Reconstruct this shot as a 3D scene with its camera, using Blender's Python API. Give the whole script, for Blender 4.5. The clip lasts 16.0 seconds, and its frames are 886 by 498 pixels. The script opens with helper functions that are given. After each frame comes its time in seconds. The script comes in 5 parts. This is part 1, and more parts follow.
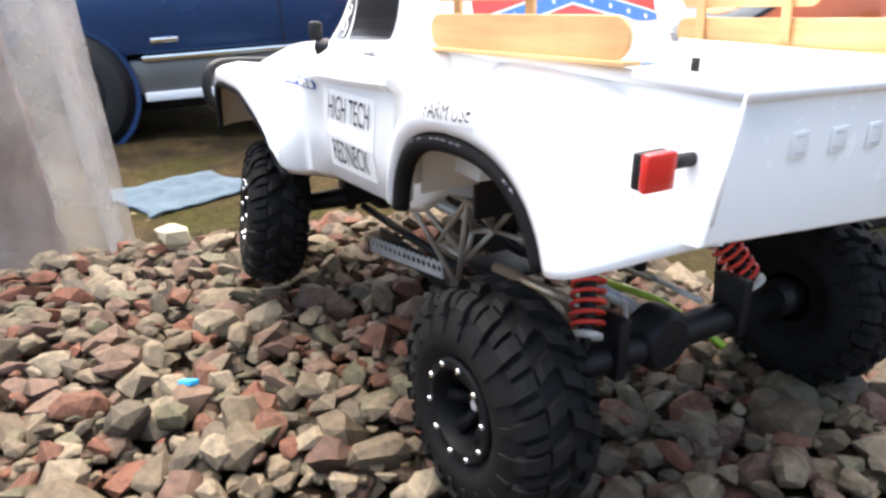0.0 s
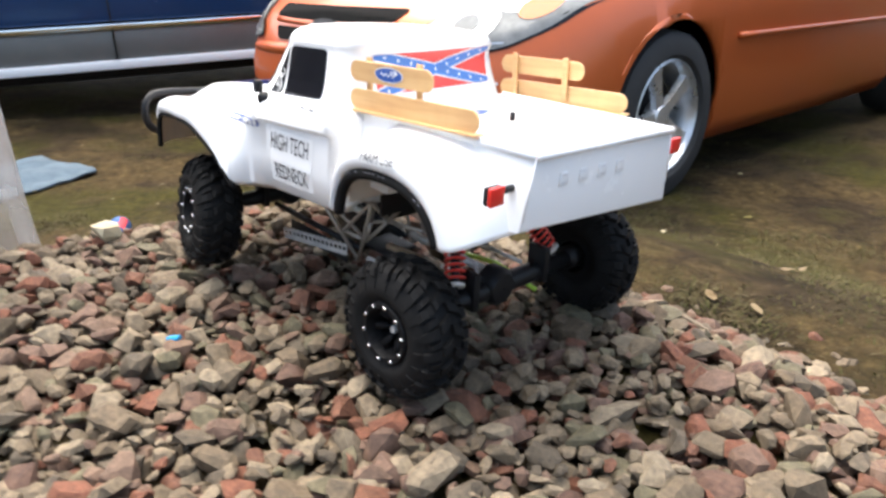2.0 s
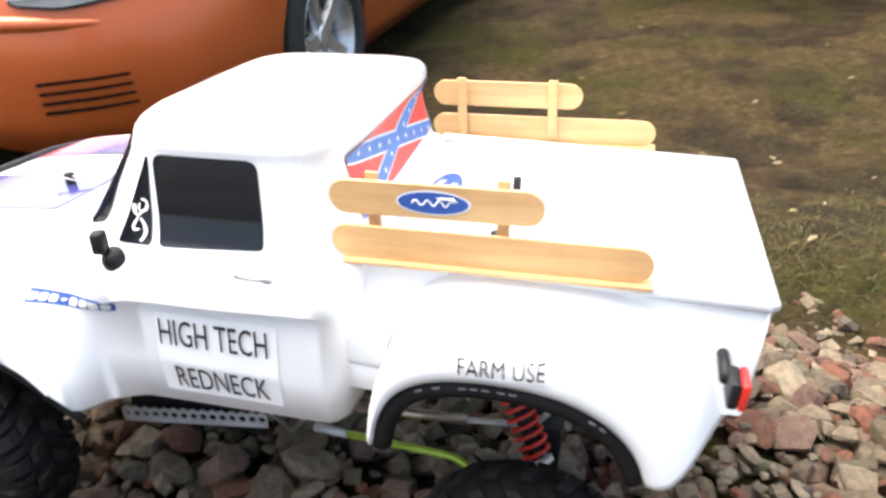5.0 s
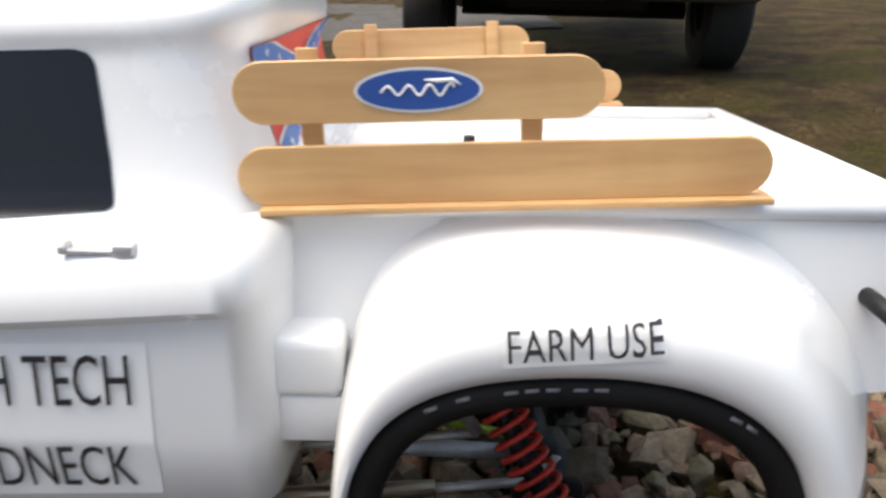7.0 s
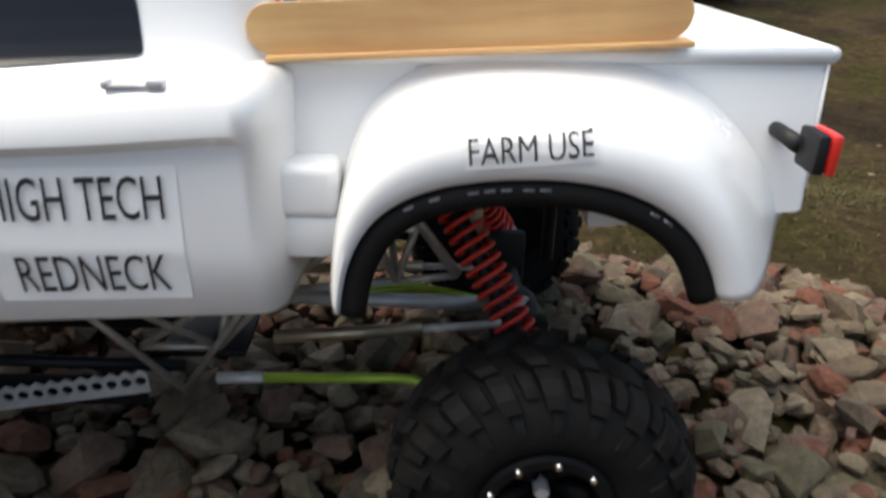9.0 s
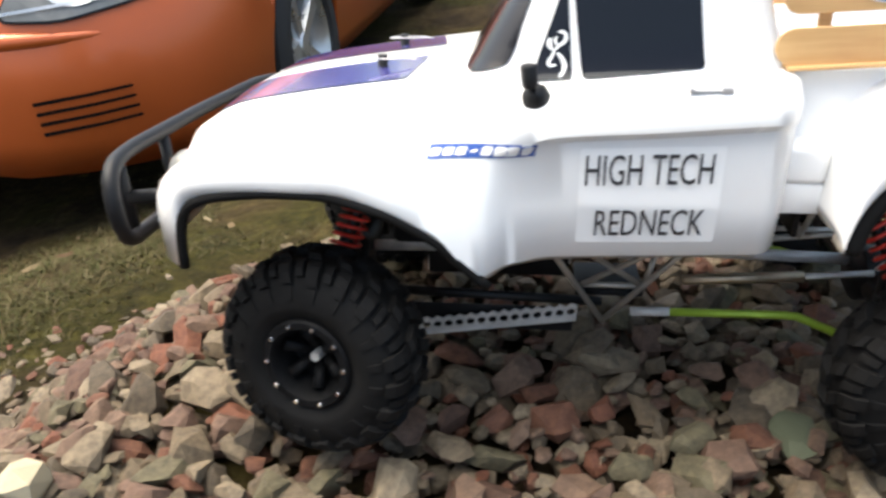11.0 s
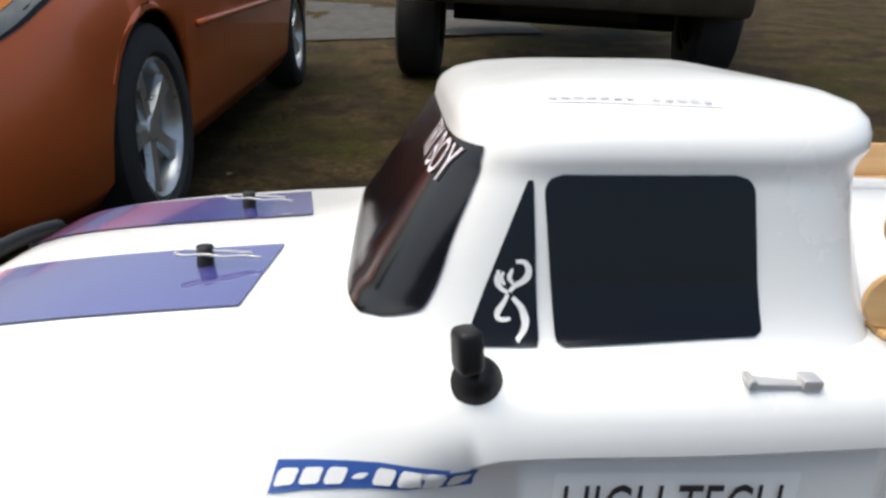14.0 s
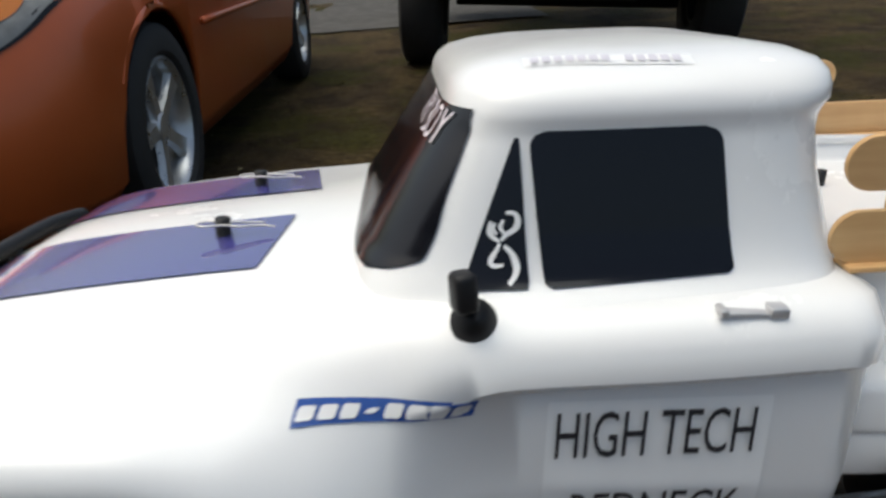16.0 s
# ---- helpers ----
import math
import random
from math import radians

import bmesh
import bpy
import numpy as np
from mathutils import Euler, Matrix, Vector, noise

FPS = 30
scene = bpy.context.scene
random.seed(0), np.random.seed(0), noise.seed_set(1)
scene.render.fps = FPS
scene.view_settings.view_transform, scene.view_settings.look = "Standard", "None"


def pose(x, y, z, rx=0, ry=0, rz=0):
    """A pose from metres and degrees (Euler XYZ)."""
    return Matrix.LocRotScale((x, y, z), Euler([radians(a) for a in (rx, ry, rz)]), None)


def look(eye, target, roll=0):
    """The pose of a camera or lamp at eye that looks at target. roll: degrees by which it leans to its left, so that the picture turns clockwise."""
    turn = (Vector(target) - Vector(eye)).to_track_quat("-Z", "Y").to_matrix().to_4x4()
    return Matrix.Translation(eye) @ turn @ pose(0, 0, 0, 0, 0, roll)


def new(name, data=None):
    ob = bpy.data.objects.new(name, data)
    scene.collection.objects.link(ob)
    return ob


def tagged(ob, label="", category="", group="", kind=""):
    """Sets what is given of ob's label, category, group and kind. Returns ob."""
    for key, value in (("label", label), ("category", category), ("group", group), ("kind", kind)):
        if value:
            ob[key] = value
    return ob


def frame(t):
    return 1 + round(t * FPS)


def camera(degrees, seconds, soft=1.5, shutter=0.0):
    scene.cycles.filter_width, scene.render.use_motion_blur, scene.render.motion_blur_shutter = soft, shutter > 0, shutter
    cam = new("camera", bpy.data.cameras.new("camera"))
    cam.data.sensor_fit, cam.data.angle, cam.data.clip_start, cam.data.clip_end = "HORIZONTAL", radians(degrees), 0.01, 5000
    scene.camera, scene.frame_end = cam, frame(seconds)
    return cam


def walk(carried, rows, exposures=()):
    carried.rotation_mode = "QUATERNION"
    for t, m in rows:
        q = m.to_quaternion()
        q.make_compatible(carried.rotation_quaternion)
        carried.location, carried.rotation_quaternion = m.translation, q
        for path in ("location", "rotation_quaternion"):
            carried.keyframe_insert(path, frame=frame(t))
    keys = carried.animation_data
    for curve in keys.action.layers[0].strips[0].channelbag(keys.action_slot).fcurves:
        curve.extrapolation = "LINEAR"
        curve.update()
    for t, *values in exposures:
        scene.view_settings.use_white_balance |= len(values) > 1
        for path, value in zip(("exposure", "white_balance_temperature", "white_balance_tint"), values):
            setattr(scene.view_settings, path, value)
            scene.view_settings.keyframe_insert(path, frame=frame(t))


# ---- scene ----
cam = camera(61.39, 16.0, soft=2.7, shutter=0.5)
PATH = [
    (0, (-0.4164, 0.2420, 0.8708), (1.0350, -0.5831, 0.1978), -3.59),
    (0.5, (-0.3882, 0.2633, 0.8919), (0.9803, -0.6344, 0.1427), -4.63),
    (1, (-0.4239, 0.2839, 0.9195), (0.8889, -0.7113, 0.1941), 0.12),
    (1.5, (-0.4450, 0.3386, 0.9360), (0.7590, -0.7839, 0.2075), 0.85),
    (2, (-0.5613, 0.4097, 0.9733), (0.6277, -0.7173, 0.2277), -0.47),
    (2.5, (-0.5262, 0.4742, 1.0212), (0.4863, -0.8052, 0.2610), -1.22),
    (3, (-0.4535, 0.5525, 1.0389), (0.4557, -0.7969, 0.2691), 0.31),
    (3.5, (-0.3429, 0.5068, 1.0456), (0.4712, -0.9019, 0.2758), 0.15),
    (4, (-0.2346, 0.3892, 1.0554), (0.2654, -0.9977, 0.0227), 3.45),
    (4.2, (-0.2336, 0.3283, 1.0602), (0.2848, -1.0012, -0.0370), 0.46),
    (6.3, (-0.0825, 0.2982, 0.9135), (-0.0244, -1.3642, 0.2258), 0.20),
    (6.5, (-0.0875, 0.2718, 0.9118), (-0.0492, -1.3841, 0.2070), 1.02),
    (7, (-0.1105, 0.2312, 0.8990), (-0.1176, -1.4054, 0.1497), 0.73),
    (7.5, (-0.1149, 0.2163, 0.9004), (-0.1633, -1.4075, 0.1252), 0.81),
    (8, (-0.1154, 0.2343, 0.9052), (-0.1292, -1.4050, 0.1619), -0.08),
    (8.5, (-0.1180, 0.2618, 0.9010), (-0.1353, -1.3401, 0.0802), 0.43),
    (9, (-0.1175, 0.2861, 0.8867), (-0.1300, -1.2871, 0.0120), 0.04),
    (9.5, (-0.0966, 0.3352, 0.8847), (-0.0946, -1.2180, -0.0249), -0.97),
    (10, (-0.0538, 0.3637, 0.9063), (0.1277, -1.1651, -0.0265), -4.33),
    (10.2, (-0.0317, 0.3707, 0.9211), (0.2047, -1.1726, 0.0253), -3.76),
    (12.3, (0.1226, 0.4028, 0.9461), (0.1495, -1.1158, -0.0199), 3.06),
    (12.5, (0.1194, 0.3956, 0.9538), (0.0745, -1.1453, 0.0244), 5.13),
    (13, (0.1145, 0.3321, 0.9344), (0.0287, -1.2923, 0.1638), 3.76),
    (13.5, (0.0849, 0.2384, 0.9300), (-0.0176, -1.4015, 0.1950), 2.37),
    (14, (0.0751, 0.2123, 0.9237), (-0.0299, -1.4217, 0.1760), 3.19),
    (14.5, (0.0611, 0.1933, 0.9179), (-0.0520, -1.4295, 0.1475), 2.85),
    (15, (0.0566, 0.1881, 0.9153), (-0.0526, -1.4343, 0.1433), 3.32),
    (15.5, (0.0565, 0.1965, 0.9125), (-0.0508, -1.4227, 0.1336), 3.62),
    (16, (0.0714, 0.2342, 0.9231), (-0.0018, -1.3895, 0.1496), 0.42),
]
EXPOSURES = [(0.0, 2.17, 6500, 8), (1.5, 2.02, 6500, 8), (2.0, 1.87, 6500, 7), (2.5, 1.97, 6500, 7), (3.0, 2.07, 6500, 7), (4.0, 2.22, 6500, 7), (6.5, 1.08, 6700, 7), (7.5, 0.88, 6700, 7), (8.0, 0.78, 6700, 7), (9.0, 0.83, 6600, 5), (9.5, 0.93, 6600, 4), (10.0, 1.28, 6600, 4), (12.5, 1.63, 6700, 6), (13.0, 1.48, 6600, 6), (13.5, 0.98, 6500, 5), (14.0, 0.48, 6400, 4), (15.0, 0.03, 6400, 3), (16.0, 0.05, 6400, 3)]
walk(cam, [(t, look(eye, target, roll)) for t, eye, target, roll in PATH], EXPOSURES)

# ---- world and light ----
world = bpy.data.worlds.new("overcast_sky")
scene.world = world
world.use_nodes = True
wn = world.node_tree
sky = wn.nodes.new("ShaderNodeTexSky")
sky.sky_type = 'NISHITA'
sky.sun_disc = False
sky.sun_elevation = radians(62)
sky.sun_rotation = radians(104)
sky.air_density, sky.dust_density, sky.ozone_density = 1.0, 6.0, 0.6
wn.nodes["Background"].inputs["Strength"].default_value = 0.15
wn.links.new(sky.outputs["Color"], wn.nodes["Background"].inputs["Color"])
sun_data = bpy.data.lights.new("sun", 'SUN')
sun_data.energy, sun_data.angle, sun_data.color = 1.35, radians(60), (1.0, 0.97, 0.93)
sun = new("sun", sun_data)
sun.matrix_world = look((.56, .14, 4.0), (0, 0, 0))

# ---- materials ----
def material(name, color, rough=0.5, metal=0.0, spread=0.0, scale=30.0, bump=0.0, bump_scale=200.0, color2=None, coat=0.0, spec=0.5):
    m = bpy.data.materials.new(name)
    m.use_nodes = True
    nt = m.node_tree
    b = nt.nodes["Principled BSDF"]
    b.inputs["Base Color"].default_value = (*color, 1)
    b.inputs["Roughness"].default_value = rough
    b.inputs["Metallic"].default_value = metal
    b.inputs["Coat Weight"].default_value = coat
    b.inputs["Specular IOR Level"].default_value = spec
    tc = nt.nodes.new("ShaderNodeTexCoord")
    if spread > 0 or color2:
        n = nt.nodes.new("ShaderNodeTexNoise")
        n.inputs["Scale"].default_value, n.inputs["Detail"].default_value, n.inputs["Roughness"].default_value = scale, 8, 0.65
        nt.links.new(tc.outputs["Object"], n.inputs["Vector"])
        ramp = nt.nodes.new("ShaderNodeValToRGB")
        c2 = color2 or tuple(min(1, c * (1 + spread)) for c in color)
        c1 = color if color2 else tuple(c * (1 - spread) for c in color)
        ramp.color_ramp.elements[0].position, ramp.color_ramp.elements[1].position = 0.32, 0.68
        ramp.color_ramp.elements[0].color, ramp.color_ramp.elements[1].color = (*c1, 1), (*c2, 1)
        nt.links.new(n.outputs["Fac"], ramp.inputs["Fac"])
        nt.links.new(ramp.outputs["Color"], b.inputs["Base Color"])
        mr = nt.nodes.new("ShaderNodeMapRange")
        mr.inputs["To Min"].default_value, mr.inputs["To Max"].default_value = max(0.02, rough - 0.08), min(1, rough + 0.1)
        nt.links.new(n.outputs["Fac"], mr.inputs["Value"])
        nt.links.new(mr.outputs["Result"], b.inputs["Roughness"])
    if bump > 0:
        n2 = nt.nodes.new("ShaderNodeTexNoise")
        n2.inputs["Scale"].default_value, n2.inputs["Detail"].default_value = bump_scale, 6
        nt.links.new(tc.outputs["Object"], n2.inputs["Vector"])
        bp = nt.nodes.new("ShaderNodeBump")
        bp.inputs["Strength"].default_value, bp.inputs["Distance"].default_value = bump, 0.001
        nt.links.new(n2.outputs["Fac"], bp.inputs["Height"])
        nt.links.new(bp.outputs["Normal"], b.inputs["Normal"])
    return m


def stone_material(name, per_island):
    m = bpy.data.materials.new(name)
    m.use_nodes = True
    nt = m.node_tree
    b = nt.nodes["Principled BSDF"]
    b.inputs["Roughness"].default_value = 0.72
    b.inputs["Specular IOR Level"].default_value = 0.22
    if per_island:
        rnd = nt.nodes.new("ShaderNodeNewGeometry").outputs["Random Per Island"]
    else:
        rnd = nt.nodes.new("ShaderNodeObjectInfo").outputs["Random"]
    ramp = nt.nodes.new("ShaderNodeValToRGB")
    ramp.color_ramp.interpolation = 'CONSTANT'
    tones = [(0.0, (0.105, 0.081, 0.054)), (.12, (0.141, 0.109, 0.073)), (.23, (0.111, 0.051, 0.032)), (.33, (0.101, 0.076, 0.050)), (.43, (0.116, 0.073, 0.053)), (.52, (0.169, 0.134, 0.092)),
             (.61, (0.124, 0.051, 0.031)), (.67, (0.078, 0.062, 0.044)), (.75, (0.130, 0.085, 0.060)), (.83, (0.098, 0.085, 0.053)), (.90, (0.190, 0.153, 0.106)), (.95, (0.081, 0.047, 0.034))]
    els = ramp.color_ramp.elements
    els[0].position, els[0].color = 0.0, (*tones[0][1], 1)
    els[1].position, els[1].color = tones[1][0], (*tones[1][1], 1)
    for p, c in tones[2:]:
        els.new(p).color = (*c, 1)
    nt.links.new(rnd, ramp.inputs["Fac"])
    tc = nt.nodes.new("ShaderNodeTexCoord")
    n = nt.nodes.new("ShaderNodeTexNoise")
    n.inputs["Scale"].default_value, n.inputs["Detail"].default_value, n.inputs["Roughness"].default_value = 150 if per_island else 2.2, 9, 0.7
    nt.links.new(tc.outputs["Object"], n.inputs["Vector"])
    mix = nt.nodes.new("ShaderNodeMix")
    mix.data_type, mix.blend_type = 'RGBA', 'OVERLAY'
    mix.inputs[0].default_value = 0.7
    nt.links.new(ramp.outputs["Color"], mix.inputs[6])
    mottle = nt.nodes.new("ShaderNodeValToRGB")
    mottle.color_ramp.elements[0].position, mottle.color_ramp.elements[1].position = 0.34, 0.68
    mottle.color_ramp.elements[0].color, mottle.color_ramp.elements[1].color = (.24, .24, .25, 1), (.80, .78, .74, 1)
    nt.links.new(n.outputs["Fac"], mottle.inputs["Fac"])
    nt.links.new(mottle.outputs["Color"], mix.inputs[7])
    nt.links.new(mix.outputs[2], b.inputs["Base Color"])
    bp = nt.nodes.new("ShaderNodeBump")
    bp.inputs["Strength"].default_value, bp.inputs["Distance"].default_value = 0.5, 0.003
    nt.links.new(n.outputs["Fac"], bp.inputs["Height"])
    nt.links.new(bp.outputs["Normal"], b.inputs["Normal"])
    return m


def ground_material():
    """Soil, dead grass, green grass and damp dark patches."""
    m = bpy.data.materials.new("winter_lawn")
    m.use_nodes = True
    nt = m.node_tree
    b = nt.nodes["Principled BSDF"]
    b.inputs["Roughness"].default_value = 0.9
    b.inputs["Specular IOR Level"].default_value = 0.12
    tc = nt.nodes.new("ShaderNodeTexCoord")

    def noise_node(scale, detail=8, rough=0.6):
        n = nt.nodes.new("ShaderNodeTexNoise")
        n.inputs["Scale"].default_value, n.inputs["Detail"].default_value, n.inputs["Roughness"].default_value = scale, detail, rough
        nt.links.new(tc.outputs["Object"], n.inputs["Vector"])
        return n.outputs["Fac"]

    def ramp_node(fac, stops):
        r = nt.nodes.new("ShaderNodeValToRGB")
        e = r.color_ramp.elements
        e[0].position, e[0].color = stops[0][0], (*stops[0][1], 1)
        e[1].position, e[1].color = stops[1][0], (*stops[1][1], 1)
        for p, c in stops[2:]:
            e.new(p).color = (*c, 1)
        nt.links.new(fac, r.inputs["Fac"])
        return r.outputs["Color"]

    def mix_node(fac, a, c, blend='MIX'):
        x = nt.nodes.new("ShaderNodeMix")
        x.data_type, x.blend_type = 'RGBA', blend
        if isinstance(fac, float):
            x.inputs[0].default_value = fac
        else:
            nt.links.new(fac, x.inputs[0])
        nt.links.new(a, x.inputs[6])
        nt.links.new(c, x.inputs[7])
        return x.outputs[2]

    soil = ramp_node(noise_node(9), [(0.3, (0.0114, 0.0072, 0.0032)), (0.5, (0.0246, 0.0163, 0.0076)), (0.7, (0.0458, 0.0317, 0.0158))])
    straw = ramp_node(noise_node(26, 10, 0.75), [(0.3, (0.0176, 0.0114, 0.0044)), (0.5, (0.0502, 0.0339, 0.0132)), (0.72, (0.1012, 0.0704, 0.0299))])
    green = ramp_node(noise_node(34, 10, 0.75), [(0.3, (0.0104, 0.0097, 0.0016)), (0.5, (0.0334, 0.0295, 0.0055)), (0.72, (0.0665, 0.0563, 0.0114))])
    f1 = ramp_node(noise_node(2.2, 6), [(0.46, (0, 0, 0)), (0.54, (1, 1, 1))])
    f2 = ramp_node(noise_node(1.3, 7, 0.65), [(0.50, (0, 0, 0)), (0.60, (1, 1, 1))])
    col = mix_node(f2, mix_node(f1, soil, straw), green)
    fine = ramp_node(noise_node(120, 6, 0.8), [(0.3, (.22, .22, .22)), (0.7, (.80, .80, .80))])
    col = mix_node(0.8, col, fine, 'OVERLAY')
    clods = ramp_node(noise_node(24, 9, 0.8), [(0.36, (.26, .26, .27)), (0.64, (.76, .75, .73))])
    col = mix_node(0.8, col, clods, 'OVERLAY')
    nt.links.new(col, b.inputs["Base Color"])
    bp = nt.nodes.new("ShaderNodeBump")
    bp.inputs["Strength"].default_value, bp.inputs["Distance"].default_value = 0.8, 0.02
    nt.links.new(noise_node(40, 10, 0.8), bp.inputs["Height"])
    nt.links.new(bp.outputs["Normal"], b.inputs["Normal"])
    return m


M_WHITE = material("white_painted_plastic", (.81, .81, .80), 0.24, spread=0.012, scale=14, coat=0.45)
M_RUBBER = material("tyre_rubber", (.0060, .0058, .0057), 0.74, spread=0.35, scale=60, bump=0.3, bump_scale=500, spec=.19)
M_BLACK = material("black_plastic", (.008, .008, .009), 0.5, spread=0.3, scale=40, spec=.3)
M_RIM = material("black_anodised_metal", (.0045, .0045, .005), 0.62, spread=0.2, scale=50, spec=.15)
M_STEEL = material("brushed_steel", (.60, .58, .55), 0.40, metal=0.3, spread=0.2, scale=80)
M_TUBE = material("dull_steel_tube", (.42, .38, .33), 0.36, metal=0.45, spread=0.25, scale=70)
M_BRONZE = material("bronze_link", (.50, .40, .28), 0.4, metal=0.8, spread=0.2, scale=60)
M_CHROME = material("chrome", (.75, .75, .76), 0.12, metal=1.0)
M_HANDLE = material("satin_chrome", (.55, .55, .56), 0.38, metal=0.55)
M_RED = material("red_spring_paint", (.70, .045, .03), 0.38, spread=0.12, scale=60)
M_GREEN = material("lime_green_rod", (.34, .50, .05), 0.35, metal=0.3, spread=0.15, scale=60)
M_WINDOW = material("dark_window_film", (.004, .0045, .007), 0.14, spec=.35)
M_INK = material("black_ink", (.02, .02, .025), 0.5)
M_PAPER = material("white_sticker", (.84, .84, .83), 0.32, spread=0.02, scale=30, coat=.3)
M_BLUE = material("blue_sticker", (.03, .09, .34), 0.35, spread=0.08, scale=40)
M_FLAGRED = material("red_sticker", (.72, .07, .06), 0.45, spread=0.05, scale=40)
M_FLAGBLUE = material("flag_blue_sticker", (.07, .19, .50), 0.45, spread=0.05, scale=40)
M_INNER = material("bare_shell_inside", (.62, .56, .47), 0.6, spread=0.04, scale=20)
M_LENSRED = material("red_lamp_lens", (.62, .025, .02), 0.18, coat=0.4)
M_ORANGE = material("burnt_orange_paint", (.49, .101, .022), 0.34, metal=0.3, spread=0.06, scale=3, coat=0.35)
M_NAVY = material("dark_blue_paint", (.012, .05, .15), 0.25, metal=0.2, spread=0.1, scale=3, coat=0.5)
M_SILVER = material("grey_lower_paint", (.16, .16, .15), 0.4, metal=0.3, spread=0.1, scale=4)
M_DARKPAINT = material("dark_brown_paint", (.02, .017, .014), 0.4, spread=0.4, scale=5, color2=(.05, .042, .03))
M_GLASS = material("car_glass", (.02, .025, .03), 0.05, coat=0.3)
M_GRILLE = material("matt_black_grille", (.006, .006, .006), 0.85, spread=.2, scale=30, spec=.06)
M_AMBER = material("amber_lens", (.46, .14, .012), 0.15, coat=0.4)
M_LAMP = material("clear_lamp_lens", (.20, .20, .19), 0.30, metal=0.1, spread=.25, scale=14, coat=0.15, spec=.3)
M_ALLOY = material("silver_alloy", (.55, .55, .54), 0.28, metal=0.75, spread=0.15, scale=12)
M_CARTYRE = material("car_tyre", (.016, .0155, .015), 0.75, spread=0.3, scale=15, bump=0.2, bump_scale=80)
M_DENIM = material("faded_blue_cloth", (.035, .060, .085), 0.9, spread=0.3, scale=12, bump=0.5, bump_scale=150, color2=(.075, .11, .14))
M_LAWN = ground_material()
M_STONE = stone_material("mixed_gravel", True)
M_STONE_ONE = stone_material("gravel_stone", False)


def wood_material():
    m = material("birch_craft_stick", (.48, .28, .11), 0.5)
    nt = m.node_tree
    b = nt.nodes["Principled BSDF"]
    tc = nt.nodes.new("ShaderNodeTexCoord")
    mp = nt.nodes.new("ShaderNodeMapping")
    mp.inputs["Scale"].default_value = (14, 160, 160)
    n = nt.nodes.new("ShaderNodeTexNoise")
    n.inputs["Scale"].default_value, n.inputs["Detail"].default_value = 1.5, 7
    n2 = nt.nodes.new("ShaderNodeTexNoise")
    n2.inputs["Scale"].default_value, n2.inputs["Detail"].default_value = 25, 4
    nt.links.new(tc.outputs["Object"], mp.inputs["Vector"])
    nt.links.new(mp.outputs["Vector"], n.inputs["Vector"])
    nt.links.new(tc.outputs["Object"], n2.inputs["Vector"])
    r = nt.nodes.new("ShaderNodeValToRGB")
    r.color_ramp.elements[0].position, r.color_ramp.elements[0].color = 0.3, (.56, .325, .135, 1)
    r.color_ramp.elements[1].position, r.color_ramp.elements[1].color = 0.7, (.66, .415, .190, 1)
    nt.links.new(n.outputs["Fac"], r.inputs["Fac"])
    mx = nt.nodes.new("ShaderNodeMix")
    mx.data_type, mx.blend_type = 'RGBA', 'OVERLAY'
    mx.inputs[0].default_value = 0.35
    nt.links.new(r.outputs["Color"], mx.inputs[6])
    nt.links.new(n2.outputs["Fac"], mx.inputs[7])
    nt.links.new(mx.outputs[2], b.inputs["Base Color"])
    return m


M_WOOD = wood_material()


# ---- mesh helpers ----
def mesh_object(name, bm, mat, parent=None, label="", smooth=True, angle=40):
    if smooth:
        for f in bm.faces:
            f.smooth = True
        for e in bm.edges:
            if len(e.link_faces) == 2 and e.calc_face_angle(0) > radians(angle):
                e.smooth = False
    me = bpy.data.meshes.new(name)
    bm.to_mesh(me)
    bm.free()
    for x in (mat if isinstance(mat, (list, tuple)) else [mat]):
        me.materials.append(x)
    ob = new(name, me)
    if parent:
        ob.parent = parent
    if label:
        ob["label"] = label
    return ob


def part(name, bm, mat, parent, label="", smooth=True, angle=40):
    return mesh_object(name, bm, mat, parent, label, smooth, angle)


def thing(name, m, label, category, group="", kind=""):
    ob = new(name)
    ob.matrix_world = m
    ob.empty_display_size = 0.05
    return tagged(ob, label, category, group, kind)


def box(lo, hi, bevel=0.0, seg=2, bm=None):
    bm = bm or bmesh.new()
    g = bmesh.ops.create_cube(bm, size=1.0)
    for v in g["verts"]:
        v.co = Vector([(a + b) / 2 + c * (b - a) for a, b, c in zip(lo, hi, v.co)])
    if bevel:
        es = list({e for v in g["verts"] for e in v.link_edges})
        bmesh.ops.bevel(bm, geom=es, offset=bevel, segments=seg, affect='EDGES', profile=0.5)
    return bm


